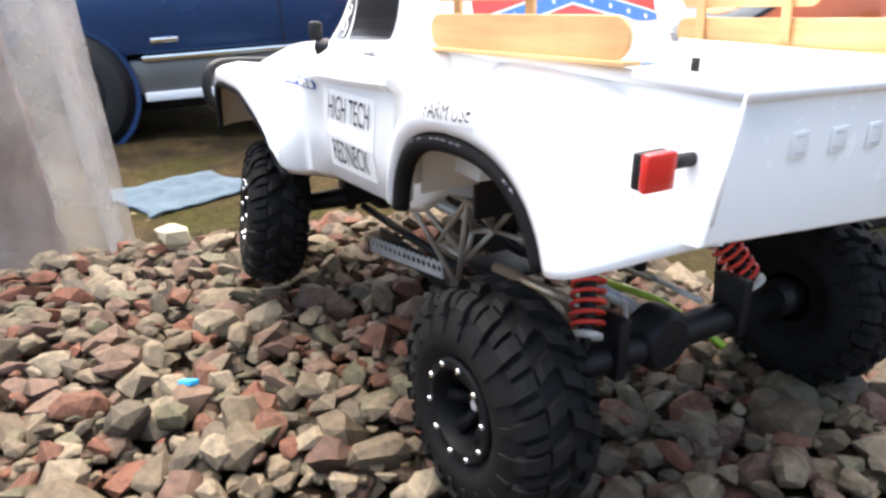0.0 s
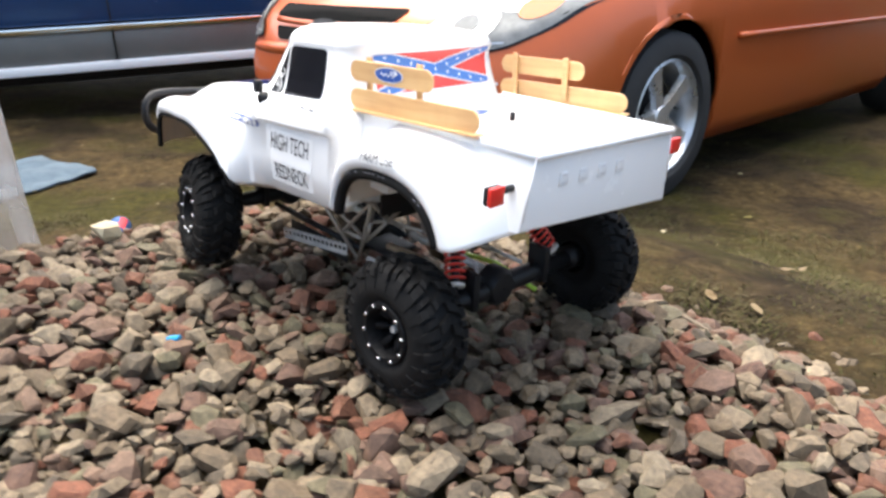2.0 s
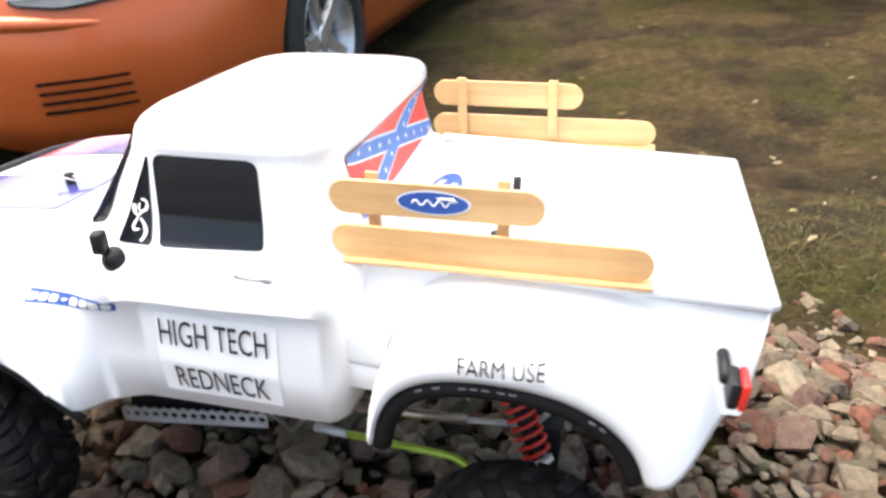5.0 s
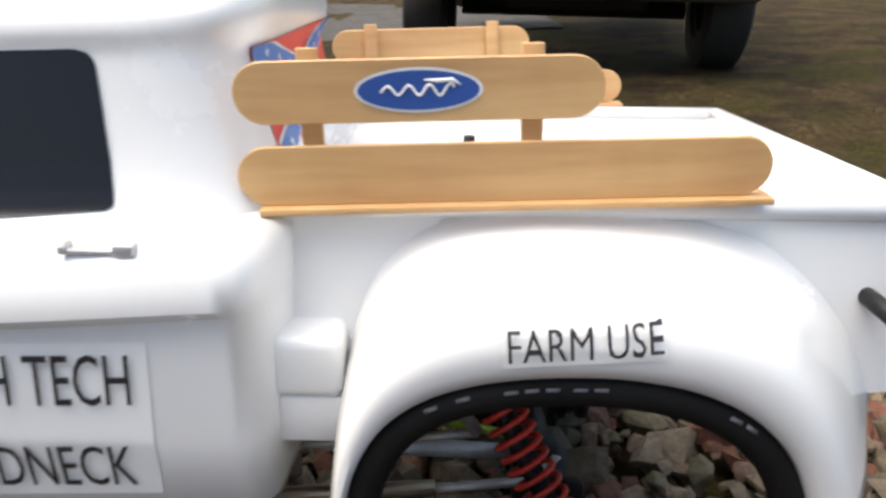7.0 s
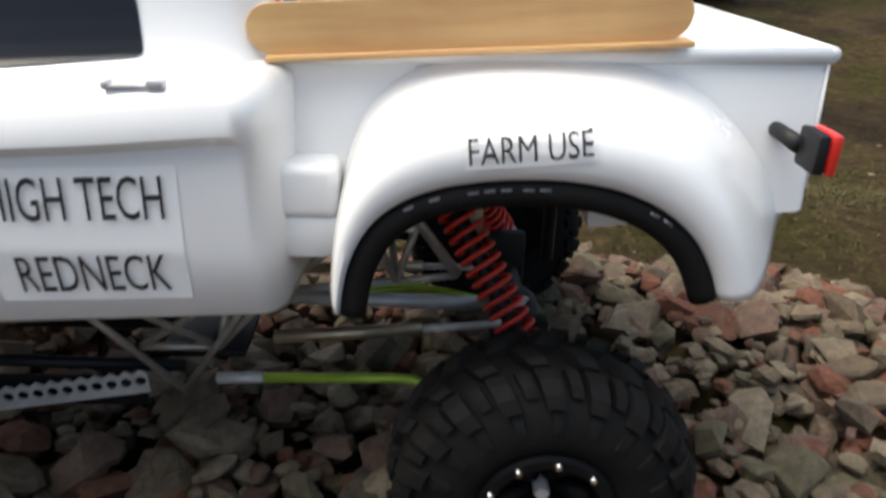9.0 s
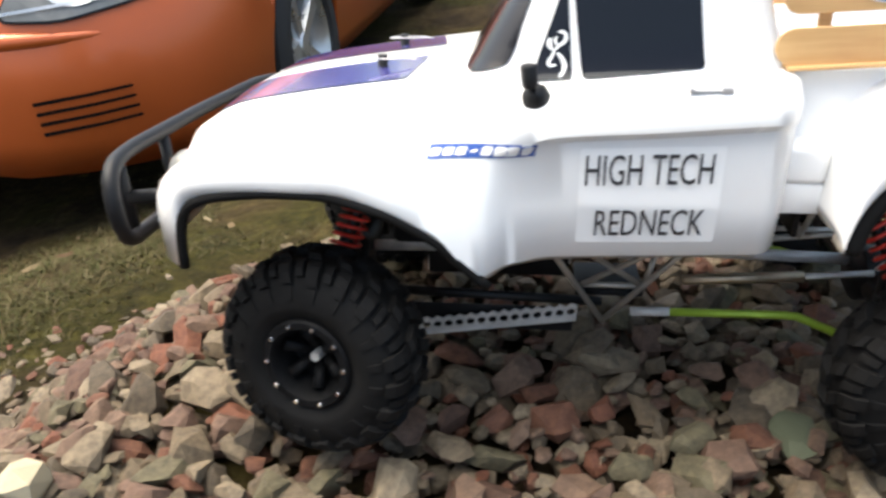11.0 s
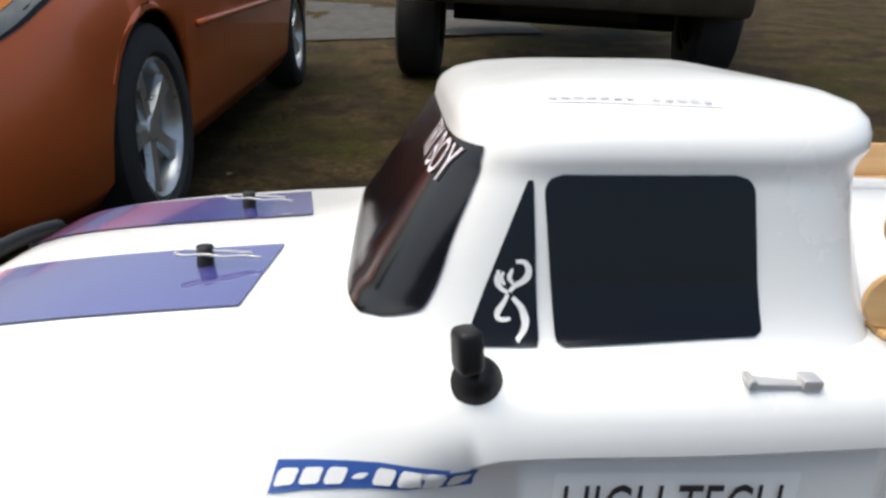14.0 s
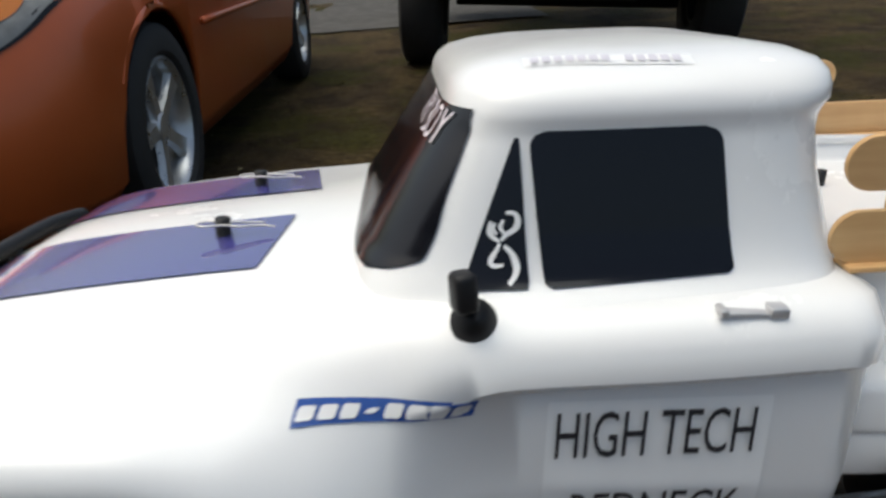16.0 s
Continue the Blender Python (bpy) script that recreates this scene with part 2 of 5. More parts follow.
def tube(points, r, bm=None, seg=8, closed=False, cap=True):
    """A round bar through the points."""
    bm = bm or bmesh.new()
    pts = [Vector(p) for p in points]
    n = len(pts)
    rings = []
    ref = None
    for i, p in enumerate(pts):
        if closed:
            d = (pts[(i + 1) % n] - pts[i - 1]).normalized()
        else:
            d = (pts[min(i + 1, n - 1)] - pts[max(i - 1, 0)]).normalized()
        if ref is None:
            ref = Vector((0, 0, 1)) if abs(d.z) < 0.9 else Vector((1, 0, 0))
        a = d.cross(ref).normalized()
        b = a.cross(d).normalized()
        ref = b
        rr = r[i] if isinstance(r, (list, tuple)) else r
        rings.append([bm.verts.new(p + rr * (math.cos(t) * a + math.sin(t) * b)) for t in [2 * math.pi * k / seg for k in range(seg)]])
    for i in range(n if closed else n - 1):
        r0, r1 = rings[i], rings[(i + 1) % n]
        for k in range(seg):
            bm.faces.new((r0[k], r0[(k + 1) % seg], r1[(k + 1) % seg], r1[k]))
    if cap and not closed:
        bm.faces.new(list(reversed(rings[0])))
        bm.faces.new(rings[-1])
    return bm


def rod(a, b, r, bm=None, seg=8):
    return tube([a, b], r, bm, seg)


def revolve(profile, axis_y=True, seg=32, bm=None, closed=True):
    """A turned body: (radius, y) pairs round the y axis."""
    bm = bm or bmesh.new()
    rings = []
    for k in range(seg):
        t = 2 * math.pi * k / seg
        rings.append([bm.verts.new((r * math.cos(t), y, r * math.sin(t))) for r, y in profile])
    m = len(profile)
    for k in range(seg):
        a, b = rings[k], rings[(k + 1) % seg]
        for i in range(m if closed else m - 1):
            j = (i + 1) % m
            bm.faces.new((a[i], a[j], b[j], b[i]))
    bmesh.ops.recalc_face_normals(bm, faces=bm.faces)
    return bm


def grid_mesh(rows, bm=None, close_u=False, flip=False):
    bm = bm or bmesh.new()
    vs = [[bm.verts.new(p) for p in r] for r in rows]
    n = len(vs)
    for i in range(n if close_u else n - 1):
        a, b = vs[i], vs[(i + 1) % n]
        for j in range(len(a) - 1):
            f = (a[j], a[j + 1], b[j + 1], b[j])
            bm.faces.new(tuple(reversed(f)) if flip else f)
    return bm


def lerp_table(table, x):
    """Values of a table of (x, value...) rows at x, smooth between rows; x ascending."""
    if x <= table[0][0]:
        return table[0][1:]
    if x >= table[-1][0]:
        return table[-1][1:]
    for i in range(len(table) - 1):
        if table[i][0] <= x <= table[i + 1][0]:
            x0, x1 = table[i][0], table[i + 1][0]
            p0, p1 = table[i][1:], table[i + 1][1:]
            pm = table[max(i - 1, 0)]
            pn = table[min(i + 2, len(table) - 1)]
            h = x1 - x0
            f = (x - x0) / h
            out = []
            for k in range(len(p0)):
                s = (p1[k] - p0[k]) / h
                sa = (p0[k] - pm[1 + k]) / (x0 - pm[0]) if pm[0] < x0 else s
                sb = (pn[1 + k] - p1[k]) / (pn[0] - x1) if pn[0] > x1 else s
                m0 = 0 if sa * s <= 0 else 2 * sa * s / (sa + s)
                m1 = 0 if sb * s <= 0 else 2 * sb * s / (sb + s)
                out.append((2 * f ** 3 - 3 * f * f + 1) * p0[k] + (f ** 3 - 2 * f * f + f) * h * m0 + (3 * f * f - 2 * f ** 3) * p1[k] + (f ** 3 - f * f) * h * m1)
            return tuple(out)


def text_bmesh(body, size):
    c = bpy.data.curves.new("lettering", 'FONT')
    c.body, c.size, c.resolution_u = body, size, 3
    c.align_x, c.align_y = 'CENTER', 'CENTER'
    ob = bpy.data.objects.new("lettering", c)
    scene.collection.objects.link(ob)
    dg = bpy.context.evaluated_depsgraph_get()
    me = bpy.data.meshes.new_from_object(ob.evaluated_get(dg))
    bm = bmesh.new()
    bm.from_mesh(me)
    bpy.data.objects.remove(ob)
    bpy.data.curves.remove(c)
    bpy.data.meshes.remove(me)
    return bm


def polygon_bmesh(points, cuts=0):
    bm = bmesh.new()
    vs = [bm.verts.new((p[0], p[1], 0)) for p in points]
    f = bm.faces.new(vs)
    if cuts:
        bmesh.ops.triangulate(bm, faces=[f])
        bmesh.ops.subdivide_edges(bm, edges=bm.edges[:], cuts=cuts, use_grid_fill=True)
    return bm

# ---- ground ----
def lawn_height(x, y):
    base = -.034 - .049 * (max(-4, min(2.4, x)) - .871) + .0454 * (y + 1.986)
    base = max(-.42, min(.20, base))
    q = pile_radius(x, y)
    d = max(0.0, q - 1.0) * 0.8
    return base + (0.415 - base) * math.exp(-(d / .72) ** 2)


def pile_radius(x, y):
    f = max(0.0, min(1.0, (y + .25) / .35))
    reach = .76 - .11 * f * f * (3 - 2 * f) if x > -.02 else .96
    e = 2.2 if x > -.02 else 2.7
    return ((abs(x + 0.02) / reach) ** e + (abs(y - 0.35) / 0.88) ** e) ** (1 / e)


def pile_height(x, y):
    q = pile_radius(x, y)
    s = max(0.0, min(1.0, (1.02 - q) / 0.42))
    return 0.185 * s * s * (3 - 2 * s)


def ground_height(x, y):
    n = noise.noise(Vector((x * 1.7, y * 1.7, 3.0))) * 0.02 + noise.noise(Vector((x * 6, y * 6, 7.0))) * 0.008
    f = 1 if pile_radius(x, y) > 1 else 0.4
    return lawn_height(x, y) + pile_height(x, y) + n * f


def axis(fine, step, far):
    a = list(np.arange(-fine, fine + 1e-6, step))
    s, p = step, fine
    while p < far:
        s *= 1.35
        p += s
        a.append(p)
        a.insert(0, -p)
    return a


def build_ground():
    xs = axis(2.4, 0.05, 600)
    rows = [[(x, y - 0.8, ground_height(x, y - 0.8) - .022 * max(0, min(1, (1.0 - pile_radius(x, y - .8)) / .05))) for y in axis(2.6, 0.05, 600)] for x in xs]
    bm = grid_mesh(rows, flip=True)
    ob = mesh_object("ground", bm, M_LAWN)
    return tagged(ob, "patchy winter lawn of brown soil and short grass", "ground", kind="structure")


GROUND = build_ground()


# ---- the model truck ----
TRUCK = thing("model_truck", pose(.0002, -.0453, .6068, 3.37, -1.31, .37), "white radio-controlled pickup truck on large black tyres, standing on gravel", "model truck")
from mathutils.bvhtree import BVHTree

FRONT_LIP = [(.080, .112), (.088, .119), (.105, .138), (.129, .1535), (.157, .1615), (.188, .1615), (.219, .158), (.231, .150), (.2345, .130), (.235, .118)]
REAR_LIP = [(-.0815, .136), (-.0825, .146), (-.0855, .157), (-.0915, .168), (-.1005, .1755), (-.1130, .1805), (-.1300, .1832), (-.1500, .1836), (-.1680, .1808), (-.1830, .1745), (-.1945, .1650), (-.2015, .1540), (-.2050, .1435)]
REAR_CROWN = [(-.0775, .145), (-.0785, .160), (-.0815, .174), (-.0880, .188), (-.0980, .1970), (-.1130, .2025), (-.1320, .2048), (-.1530, .2050), (-.1730, .2030), (-.1920, .1950), (-.2070, .1785), (-.2165, .1620), (-.2225, .1465)]

# half sections of the front clip and cab: x, then nine (y, z) pairs from the lower edge to the centre line
CLIP = [
    (-0.0630, 0.0900, 0.1300, 0.0940, 0.1340, 0.0960, 0.1500, 0.0950, 0.1850, 0.0970, 0.1905, 0.0965, 0.1990, 0.0930, 0.2050, 0.0800, 0.2060, 0.0000, 0.2065),
    (-0.0580, 0.1040, 0.1200, 0.1115, 0.1248, 0.1140, 0.1500, 0.1125, 0.1880, 0.1165, 0.1920, 0.1160, 0.2010, 0.1070, 0.2085, 0.0800, 0.2095, 0.0000, 0.2100),
    (-0.0500, 0.1080, 0.1190, 0.1165, 0.1244, 0.1200, 0.1500, 0.1170, 0.1875, 0.1220, 0.1917, 0.1215, 0.2015, 0.1120, 0.2095, 0.0800, 0.2105, 0.0000, 0.2110),
    (0.0000, 0.1080, 0.1165, 0.1165, 0.1222, 0.1200, 0.1500, 0.1175, 0.1835, 0.1227, 0.1880, 0.1220, 0.1980, 0.1120, 0.2060, 0.0800, 0.2075, 0.0000, 0.2080),
    (0.0500, 0.1080, 0.1135, 0.1165, 0.1200, 0.1200, 0.1500, 0.1175, 0.1800, 0.1220, 0.1845, 0.1205, 0.1945, 0.1095, 0.2025, 0.0800, 0.2045, 0.0000, 0.2050),
    (0.0700, 0.1120, 0.1110, 0.1220, 0.1178, 0.1220, 0.1480, 0.1190, 0.1715, 0.1215, 0.1785, 0.1180, 0.1915, 0.1050, 0.2020, 0.0780, 0.2062, 0.0000, 0.2075),
    (0.0850, 0.1350, 0.1150, 0.1380, 0.1190, 0.1340, 0.1400, 0.1230, 0.1653, 0.1195, 0.1747, 0.1150, 0.1862, 0.1020, 0.1995, 0.0760, 0.2045, 0.0000, 0.2062),
    (0.1050, 0.1400, 0.1380, 0.1420, 0.1420, 0.1380, 0.1535, 0.1270, 0.1670, 0.1190, 0.1750, 0.1120, 0.1845, 0.1000, 0.1945, 0.0820, 0.2008, 0.0000, 0.2030),
    (0.1300, 0.1430, 0.1540, 0.1440, 0.1575, 0.1420, 0.1653, 0.1340, 0.1730, 0.1230, 0.1760, 0.1110, 0.1807, 0.1000, 0.1910, 0.0840, 0.1978, 0.0000, 0.2000),
    (0.1570, 0.1430, 0.1615, 0.1445, 0.1655, 0.1430, 0.1723, 0.1380, 0.1770, 0.1260, 0.1790, 0.1120, 0.1785, 0.1000, 0.1872, 0.0840, 0.1945, 0.0000, 0.1968),
    (0.1900, 0.1420, 0.1615, 0.1435, 0.1655, 0.1420, 0.1723, 0.1370, 0.1760, 0.1250, 0.1780, 0.1100, 0.1760, 0.0970, 0.1830, 0.0820, 0.1900, 0.0000, 0.1922),
    (0.2190, 0.1400, 0.1580, 0.1415, 0.1640, 0.1400, 0.1700, 0.1340, 0.1730, 0.1220, 0.1750, 0.1060, 0.1716, 0.0930, 0.1775, 0.0780, 0.1846, 0.0000, 0.1868),
    (0.2310, 0.1380, 0.1500, 0.1395, 0.1600, 0.1370, 0.1660, 0.1310, 0.1690, 0.1180, 0.1710, 0.1020, 0.1686, 0.0880, 0.1735, 0.0740, 0.1800, 0.0000, 0.1828),
    (0.2360, 0.1370, 0.1180, 0.1380, 0.1500, 0.1350, 0.1600, 0.1280, 0.1650, 0.1150, 0.1670, 0.0990, 0.1656, 0.0850, 0.1705, 0.0720, 0.1770, 0.0000, 0.1800),
    (0.2480, 0.1280, 0.1180, 0.1290, 0.1440, 0.1260, 0.1530, 0.1190, 0.1580, 0.1070, 0.1600, 0.0930, 0.1586, 0.0800, 0.1635, 0.0680, 0.1690, 0.0000, 0.1715),
    (0.2560, 0.1120, 0.1180, 0.1130, 0.1390, 0.1100, 0.1460, 0.1040, 0.1500, 0.0950, 0.1520, 0.0840, 0.1506, 0.0730, 0.1540, 0.0630, 0.1580, 0.0000, 0.1600),
]


def build_clip():
    xs = sorted(set([round(x, 4) for x in np.arange(-.059, .2561, .004)] + [-.063, -.0615, .256, .0825, .2345, .236]))
    rows = []
    for x in xs:
        v = lerp_table(CLIP, x)
        pts = [(v[2 * i], v[2 * i + 1]) for i in range(9)]
        full = [(x, y, z) for y, z in pts] + [(x, -y, z) for y, z in reversed(pts[:-1])]
        rows.append(full)
    bm = grid_mesh(rows)
    front = [v for v in bm.verts if abs(v.co.x - .256) < 1e-5]
    back = [v for v in bm.verts if abs(v.co.x + .063) < 1e-5]
    for vs in (front, back):
        vs.sort(key=lambda v: math.atan2(v.co.z - .14, v.co.y))
        low = [bm.verts.new((vs[0].co.x, y, .120)) for y in (-.05, .05)]
        bm.faces.new(sorted(vs + low, key=lambda v: math.atan2(v.co.z - .14, v.co.y)))
    bmesh.ops.recalc_face_normals(bm, faces=bm.faces)
    return bm


CABIN = [  # z, front at the centre, rear, half width
    (.186, .1085, -.0610, .1090), (.2020, .1085, -.0602, .1120), (.2042, .1050, -.0598, .1098), (.2062, .1012, -.0594, .1066), (.2082, .0980, -.0589, .1038), (.2105, .0955, -.0585, .1016), (.215, .0922, -.0578, .0992), (.222, .0882, -.0560, .0965), (.235, .0802, -.0522, .0932),
    (.247, .0725, -.0500, .0903), (.2512, .0702, -.0503, .0893), (.2535, .0686, -.0515, .0901), (.2565, .0668, -.0535, .0902), (.2605, .0664, -.0543, .0880), (.2640, .0646, -.0540, .0846),
    (.2672, .0604, -.0520, .0790), (.2698, .0515, -.0460, .0690), (.2716, .0400, -.0360, .0530), (.2729, .0250, -.0210, .0330), (.2734, .0130, -.0080, .0130)]


def build_cabin():
    rows = []
    seg = 64
    for z, xf, xr, hw in CABIN:
        ring = []
        cx, ax = (xf + xr) / 2, (xf - xr) / 2
        for k in range(seg + 1):
            t = 2 * math.pi * k / seg
            c, s = math.cos(t), math.sin(t)
            e = 0.30 if c < 0 else 0.46
            if z > .252:
                e = .36 if c < 0 else .46
            x = cx + ax * math.copysign(abs(c) ** e, c)
            y = hw * math.copysign(abs(s) ** 0.30, s)
            ring.append((x, y, z - .055 * (x - .015) * min(1, max(0, (z - .195) / .015)) - .16 * max(0, x - .045) * min(1, max(0, (.2095 - z) / .003))))
        rows.append(ring)
    bm = grid_mesh(rows, flip=True)
    bmesh.ops.remove_doubles(bm, verts=bm.verts, dist=1e-6)
    top = [v for v in bm.verts if abs(v.co.y) < .0135 and -.0085 < v.co.x < .0135 and v.co.z > .26]
    top.sort(key=lambda v: math.atan2(v.co.y, v.co.x - .0025))
    bm.faces.new(top)
    bmesh.ops.recalc_face_normals(bm, faces=bm.faces)
    return bm


def resample(pts, n):
    d = [0]
    for a, b in zip(pts, pts[1:]):
        d.append(d[-1] + math.dist(a, b))
    return [tuple(float(np.interp(d[-1] * k / (n - 1), d, [p[i] for p in pts])) for i in range(len(pts[0]))) for k in range(n)]


def smooth_path(pts, n, times=6):
    p = resample(pts, n)
    for _ in range(times):
        p = [p[0]] + [tuple((a + 2 * b + c) / 4 for a, b, c in zip(p[i - 1], p[i], p[i + 1])) for i in range(1, n - 1)] + [p[-1]]
    return p


def build_rear_fender(side):
    n = 60
    lip, crown = smooth_path(REAR_LIP, n), smooth_path(REAR_CROWN, n)
    rows = []
    for k, ((lx, lz), (cx, cz)) in enumerate(zip(lip, crown)):
        w = max(0, k / (n - 1) - .55) / .45
        w = w * w * (3 - 2 * w)
        m = lambda f, y: (lx + (cx - lx) * f - .018 * w * max(0, (.134 - y) / .046), side * y, lz + (cz - lz) * f + .012 * w * max(0, (.134 - y) / .046))
        rows.append([(lx, side * .124, lz + .001), m(0, .1342), m(.05, .1372), m(.25, .1390), m(.45, .1388), m(.62, .1376), m(.76, .1352), m(.87, .1312), m(.95, .1255), m(1.0, .1185), m(1.03, .1115), m(1.06, .1050), m(1.11, .0990), m(1.18, .0945), m(1.28, .0912), m(1.40, .0886)])
    bm = grid_mesh(rows)
    bmesh.ops.recalc_face_normals(bm, faces=bm.faces)
    if sum(f.normal.z * f.calc_area() for f in bm.faces) < 0:
        bmesh.ops.reverse_faces(bm, faces=bm.faces)
    return bm


def build_bed():
    """Bed box with a rim, a sunken floor and slightly bowed sides."""
    bm = bmesh.new()
    box((-.2470, -.0895, .1520), (-.0570, .0895, .2135), 0, 2, bm)
    top = max(bm.faces, key=lambda f: f.calc_center_median().z)
    bmesh.ops.inset_region(bm, faces=[top], thickness=.0085)
    for v in top.verts:
        v.co.z -= .0125
    for x in (-.1050, -.1054, -.1680, -.1684):
        bmesh.ops.bisect_plane(bm, geom=bm.verts[:] + bm.edges[:] + bm.faces[:], plane_co=(x, 0, 0), plane_no=(1, 0, 0))
    for v in bm.verts:
        if -.1682 < v.co.x < -.1052 and v.co.z < .16:
            v.co.z = .187
        elif v.co.z < .16 and -.2 < v.co.x < -.1:
            v.co.z = .1480
    es = [e for e in bm.edges if e.calc_face_angle(0) > .3 and (min(v.co.z for v in e.verts) > .195 or max(v.co.x for v in e.verts) < -.24)]
    bmesh.ops.bevel(bm, geom=es, offset=.0028, segments=3, affect='EDGES', profile=0.5)
    for v in bm.verts:
        f = (-.057 - v.co.x) / .19
        if v.co.z < .17:
            v.co.z += .006 * f
        v.co.z += .003 * f - .001
        if v.co.z > .208 and v.co.x < -.2:
            v.co.x -= .0015
        if v.co.z < .172:
            v.co.y *= 1.105
            v.co.z -= .009 * max(0, -v.co.y / .09) * min(1, max(0, (-.19 - v.co.x) / .04))
    return bm


clip_bm, cabin_bm, bed_bm = build_clip(), build_cabin(), build_bed()
fend_bm = {s: build_rear_fender(s) for s in (1, -1)}


def sag(y):
    """The shell hangs lower on its far side."""
    return .055 * (min(y, .09) - .09)


def bed_sag(y):
    return .032 * (min(y, .09) - .09)


for b in (clip_bm, cabin_bm, bed_bm, fend_bm[1], fend_bm[-1]):
    for v in b.verts:
        v.co.z += bed_sag(v.co.y) if b is bed_bm else sag(v.co.y)
        if b is clip_bm and v.co.x > .08:
            v.co.z -= .006 * min(1, max(0, (-.085 - v.co.y) / .03)) * min(1, (v.co.x - .08) / .05)
whole = bmesh.new()
for b in (clip_bm, cabin_bm, bed_bm, fend_bm[1], fend_bm[-1]):
    tmp = bpy.data.meshes.new("tmp")
    b.to_mesh(tmp)
    whole.from_mesh(tmp)
    bpy.data.meshes.remove(tmp)
SHELL = BVHTree.FromBMesh(whole)
CABIN_TREE = BVHTree.FromBMesh(cabin_bm)


def stick_on(bm, origin, ux, uy, way, lift=0.0004, tree=None):
    """Lays a flat shape, given in x and y, on the shell: origin, its x and y directions, and the way it is pressed on."""
    o, ux, uy, way = Vector(origin), Vector(ux).normalized(), Vector(uy).normalized(), Vector(way).normalized()
    for v in bm.verts:
        p = o + ux * v.co.x + uy * v.co.y
        hit, nor, _, _ = (tree or SHELL).ray_cast(p - way * 0.06, way, 0.2)
        if not hit:
            hit, nor, _, _ = (tree or SHELL).find_nearest(p + way * .12)
        v.co = hit + (nor if nor.dot(way) < 0 else -nor) * lift * .8 - way * lift * .2
    want = -way
    bmesh.ops.recalc_face_normals(bm, faces=bm.faces)
    if sum((f.normal.dot(want)) for f in bm.faces) < 0:
        bmesh.ops.reverse_faces(bm, faces=bm.faces)
    return bm


def shell_part(name, bm, label=""):
    ob = part(name, bm, [M_WHITE, M_INNER], TRUCK, label, True, 50)
    md = ob.modifiers.new("thickness", 'SOLIDIFY')
    md.thickness, md.offset, md.material_offset = 0.0014, -1, 1
    return ob


BODY = shell_part("body", clip_bm, "glossy white moulded front clip and doors")
CAB = part("cab", cabin_bm, M_WHITE, TRUCK, "white cab with a domed roof")
BED = part("bed", bed_bm, M_WHITE, TRUCK, "white closed truck bed")
for s in (1, -1):
    shell_part("rear_fender", fend_bm[s])
    lip = smooth_path(REAR_LIP, 40)
    part("fender_edging", tube([(x - .0040 * (x + .14) / math.hypot(x + .14, z - .13), s * .1335, z - .0040 * (z - .13) / math.hypot(x + .14, z - .13) + sag(s * .14)) for x, z in lip], .0046, None, 10), M_RUBBER, TRUCK, "black rubber hose edging")
    lip = smooth_path(FRONT_LIP, 40, 3)
    part("fender_edging", tube([(x, s * (float(np.interp(x, [.08, .1, .13, .219, .235], [.136, .139, .1425, .140, .137]))), z + sag(s * .14)) for x, z in lip], .0027, None, 8), M_RUBBER, TRUCK, "black rubber edging")
    step = part("step", box((-.0790, min(s * .082, s * .1085), .1575 + sag(s * .1)), (-.0560, max(s * .082, s * .1085), .1775 + sag(s * .1)), .0040, 4), M_WHITE, TRUCK)
    part("step_skirt", box((-.0790, min(s * .082, s * .1070), .1420 + sag(s * .1)), (-.0560, max(s * .082, s * .1070), .1580 + sag(s * .1)), .0015, 2), M_WHITE, step)
    part("inner_wall", box((-.0824, min(s * .083, s * .1190), .1400 + sag(s * .1)), (-.0803, max(s * .083, s * .1190), .1680 + sag(s * .1)), .0006), M_INNER, TRUCK, "bare beige inside of the shell")
    part("bed_rail", tube([(-.060, s * .0890, .2105 + bed_sag(s * .09)), (-.10, s * .0893, .2112 + bed_sag(s * .09)), (-.2475, s * .0895, .2140 + bed_sag(s * .09))], .0030, None, 12), M_WHITE, TRUCK)
part("tailgate_rail", tube([(-.2487, -.0895, .2142 + bed_sag(-.09)), (-.2487, .0895, .2142)], .0030, None, 12), M_WHITE, TRUCK)
for s in (1, -1):
    part("tailgate_edge", tube([(-.2480, s * .0892, .2140 + bed_sag(s * .09)), (-.2468, s * .0960, .168 + bed_sag(s * .09))], .0006, None, 8), M_WHITE, TRUCK)

# windows
def rounded(pts, r, n=5):
    out = []
    m = len(pts)
    for i in range(m):
        p, a, b = Vector(pts[i]), Vector(pts[i - 1]), Vector(pts[(i + 1) % m])
        u, v = (a - p), (b - p)
        k = min(r, u.length * .45, v.length * .45)
        s, e = p + u.normalized() * k, p + v.normalized() * k
        for j in range(n + 1):
            t = j / n
            out.append(tuple((1 - t) ** 2 * s + 2 * t * (1 - t) * p + t * t * e))
    return out


def patch(corners, r, nu=26, nv=30, top=None):
    """A dense flat patch with rounded corners between four corners, anticlockwise from the lower first one."""
    a, b, c, d = [Vector(p) for p in corners]
    w, h = (b - a).length, (d - a).length
    rows = []
    for j in range(nv + 1):
        v = j / nv
        edge = min(v, 1 - v) * h
        q = r if v < .5 or top is None else top
        cut = 0 if edge >= q else q - math.sqrt(max(0, q * q - (q - edge) ** 2))
        f = cut / w
        rows.append([tuple(((a.lerp(b, u)).lerp(d.lerp(c, u), v)).to_tuple()) + (0,) for u in [f + (1 - 2 * f) * i / nu for i in range(nu + 1)]])
    return grid_mesh(rows)


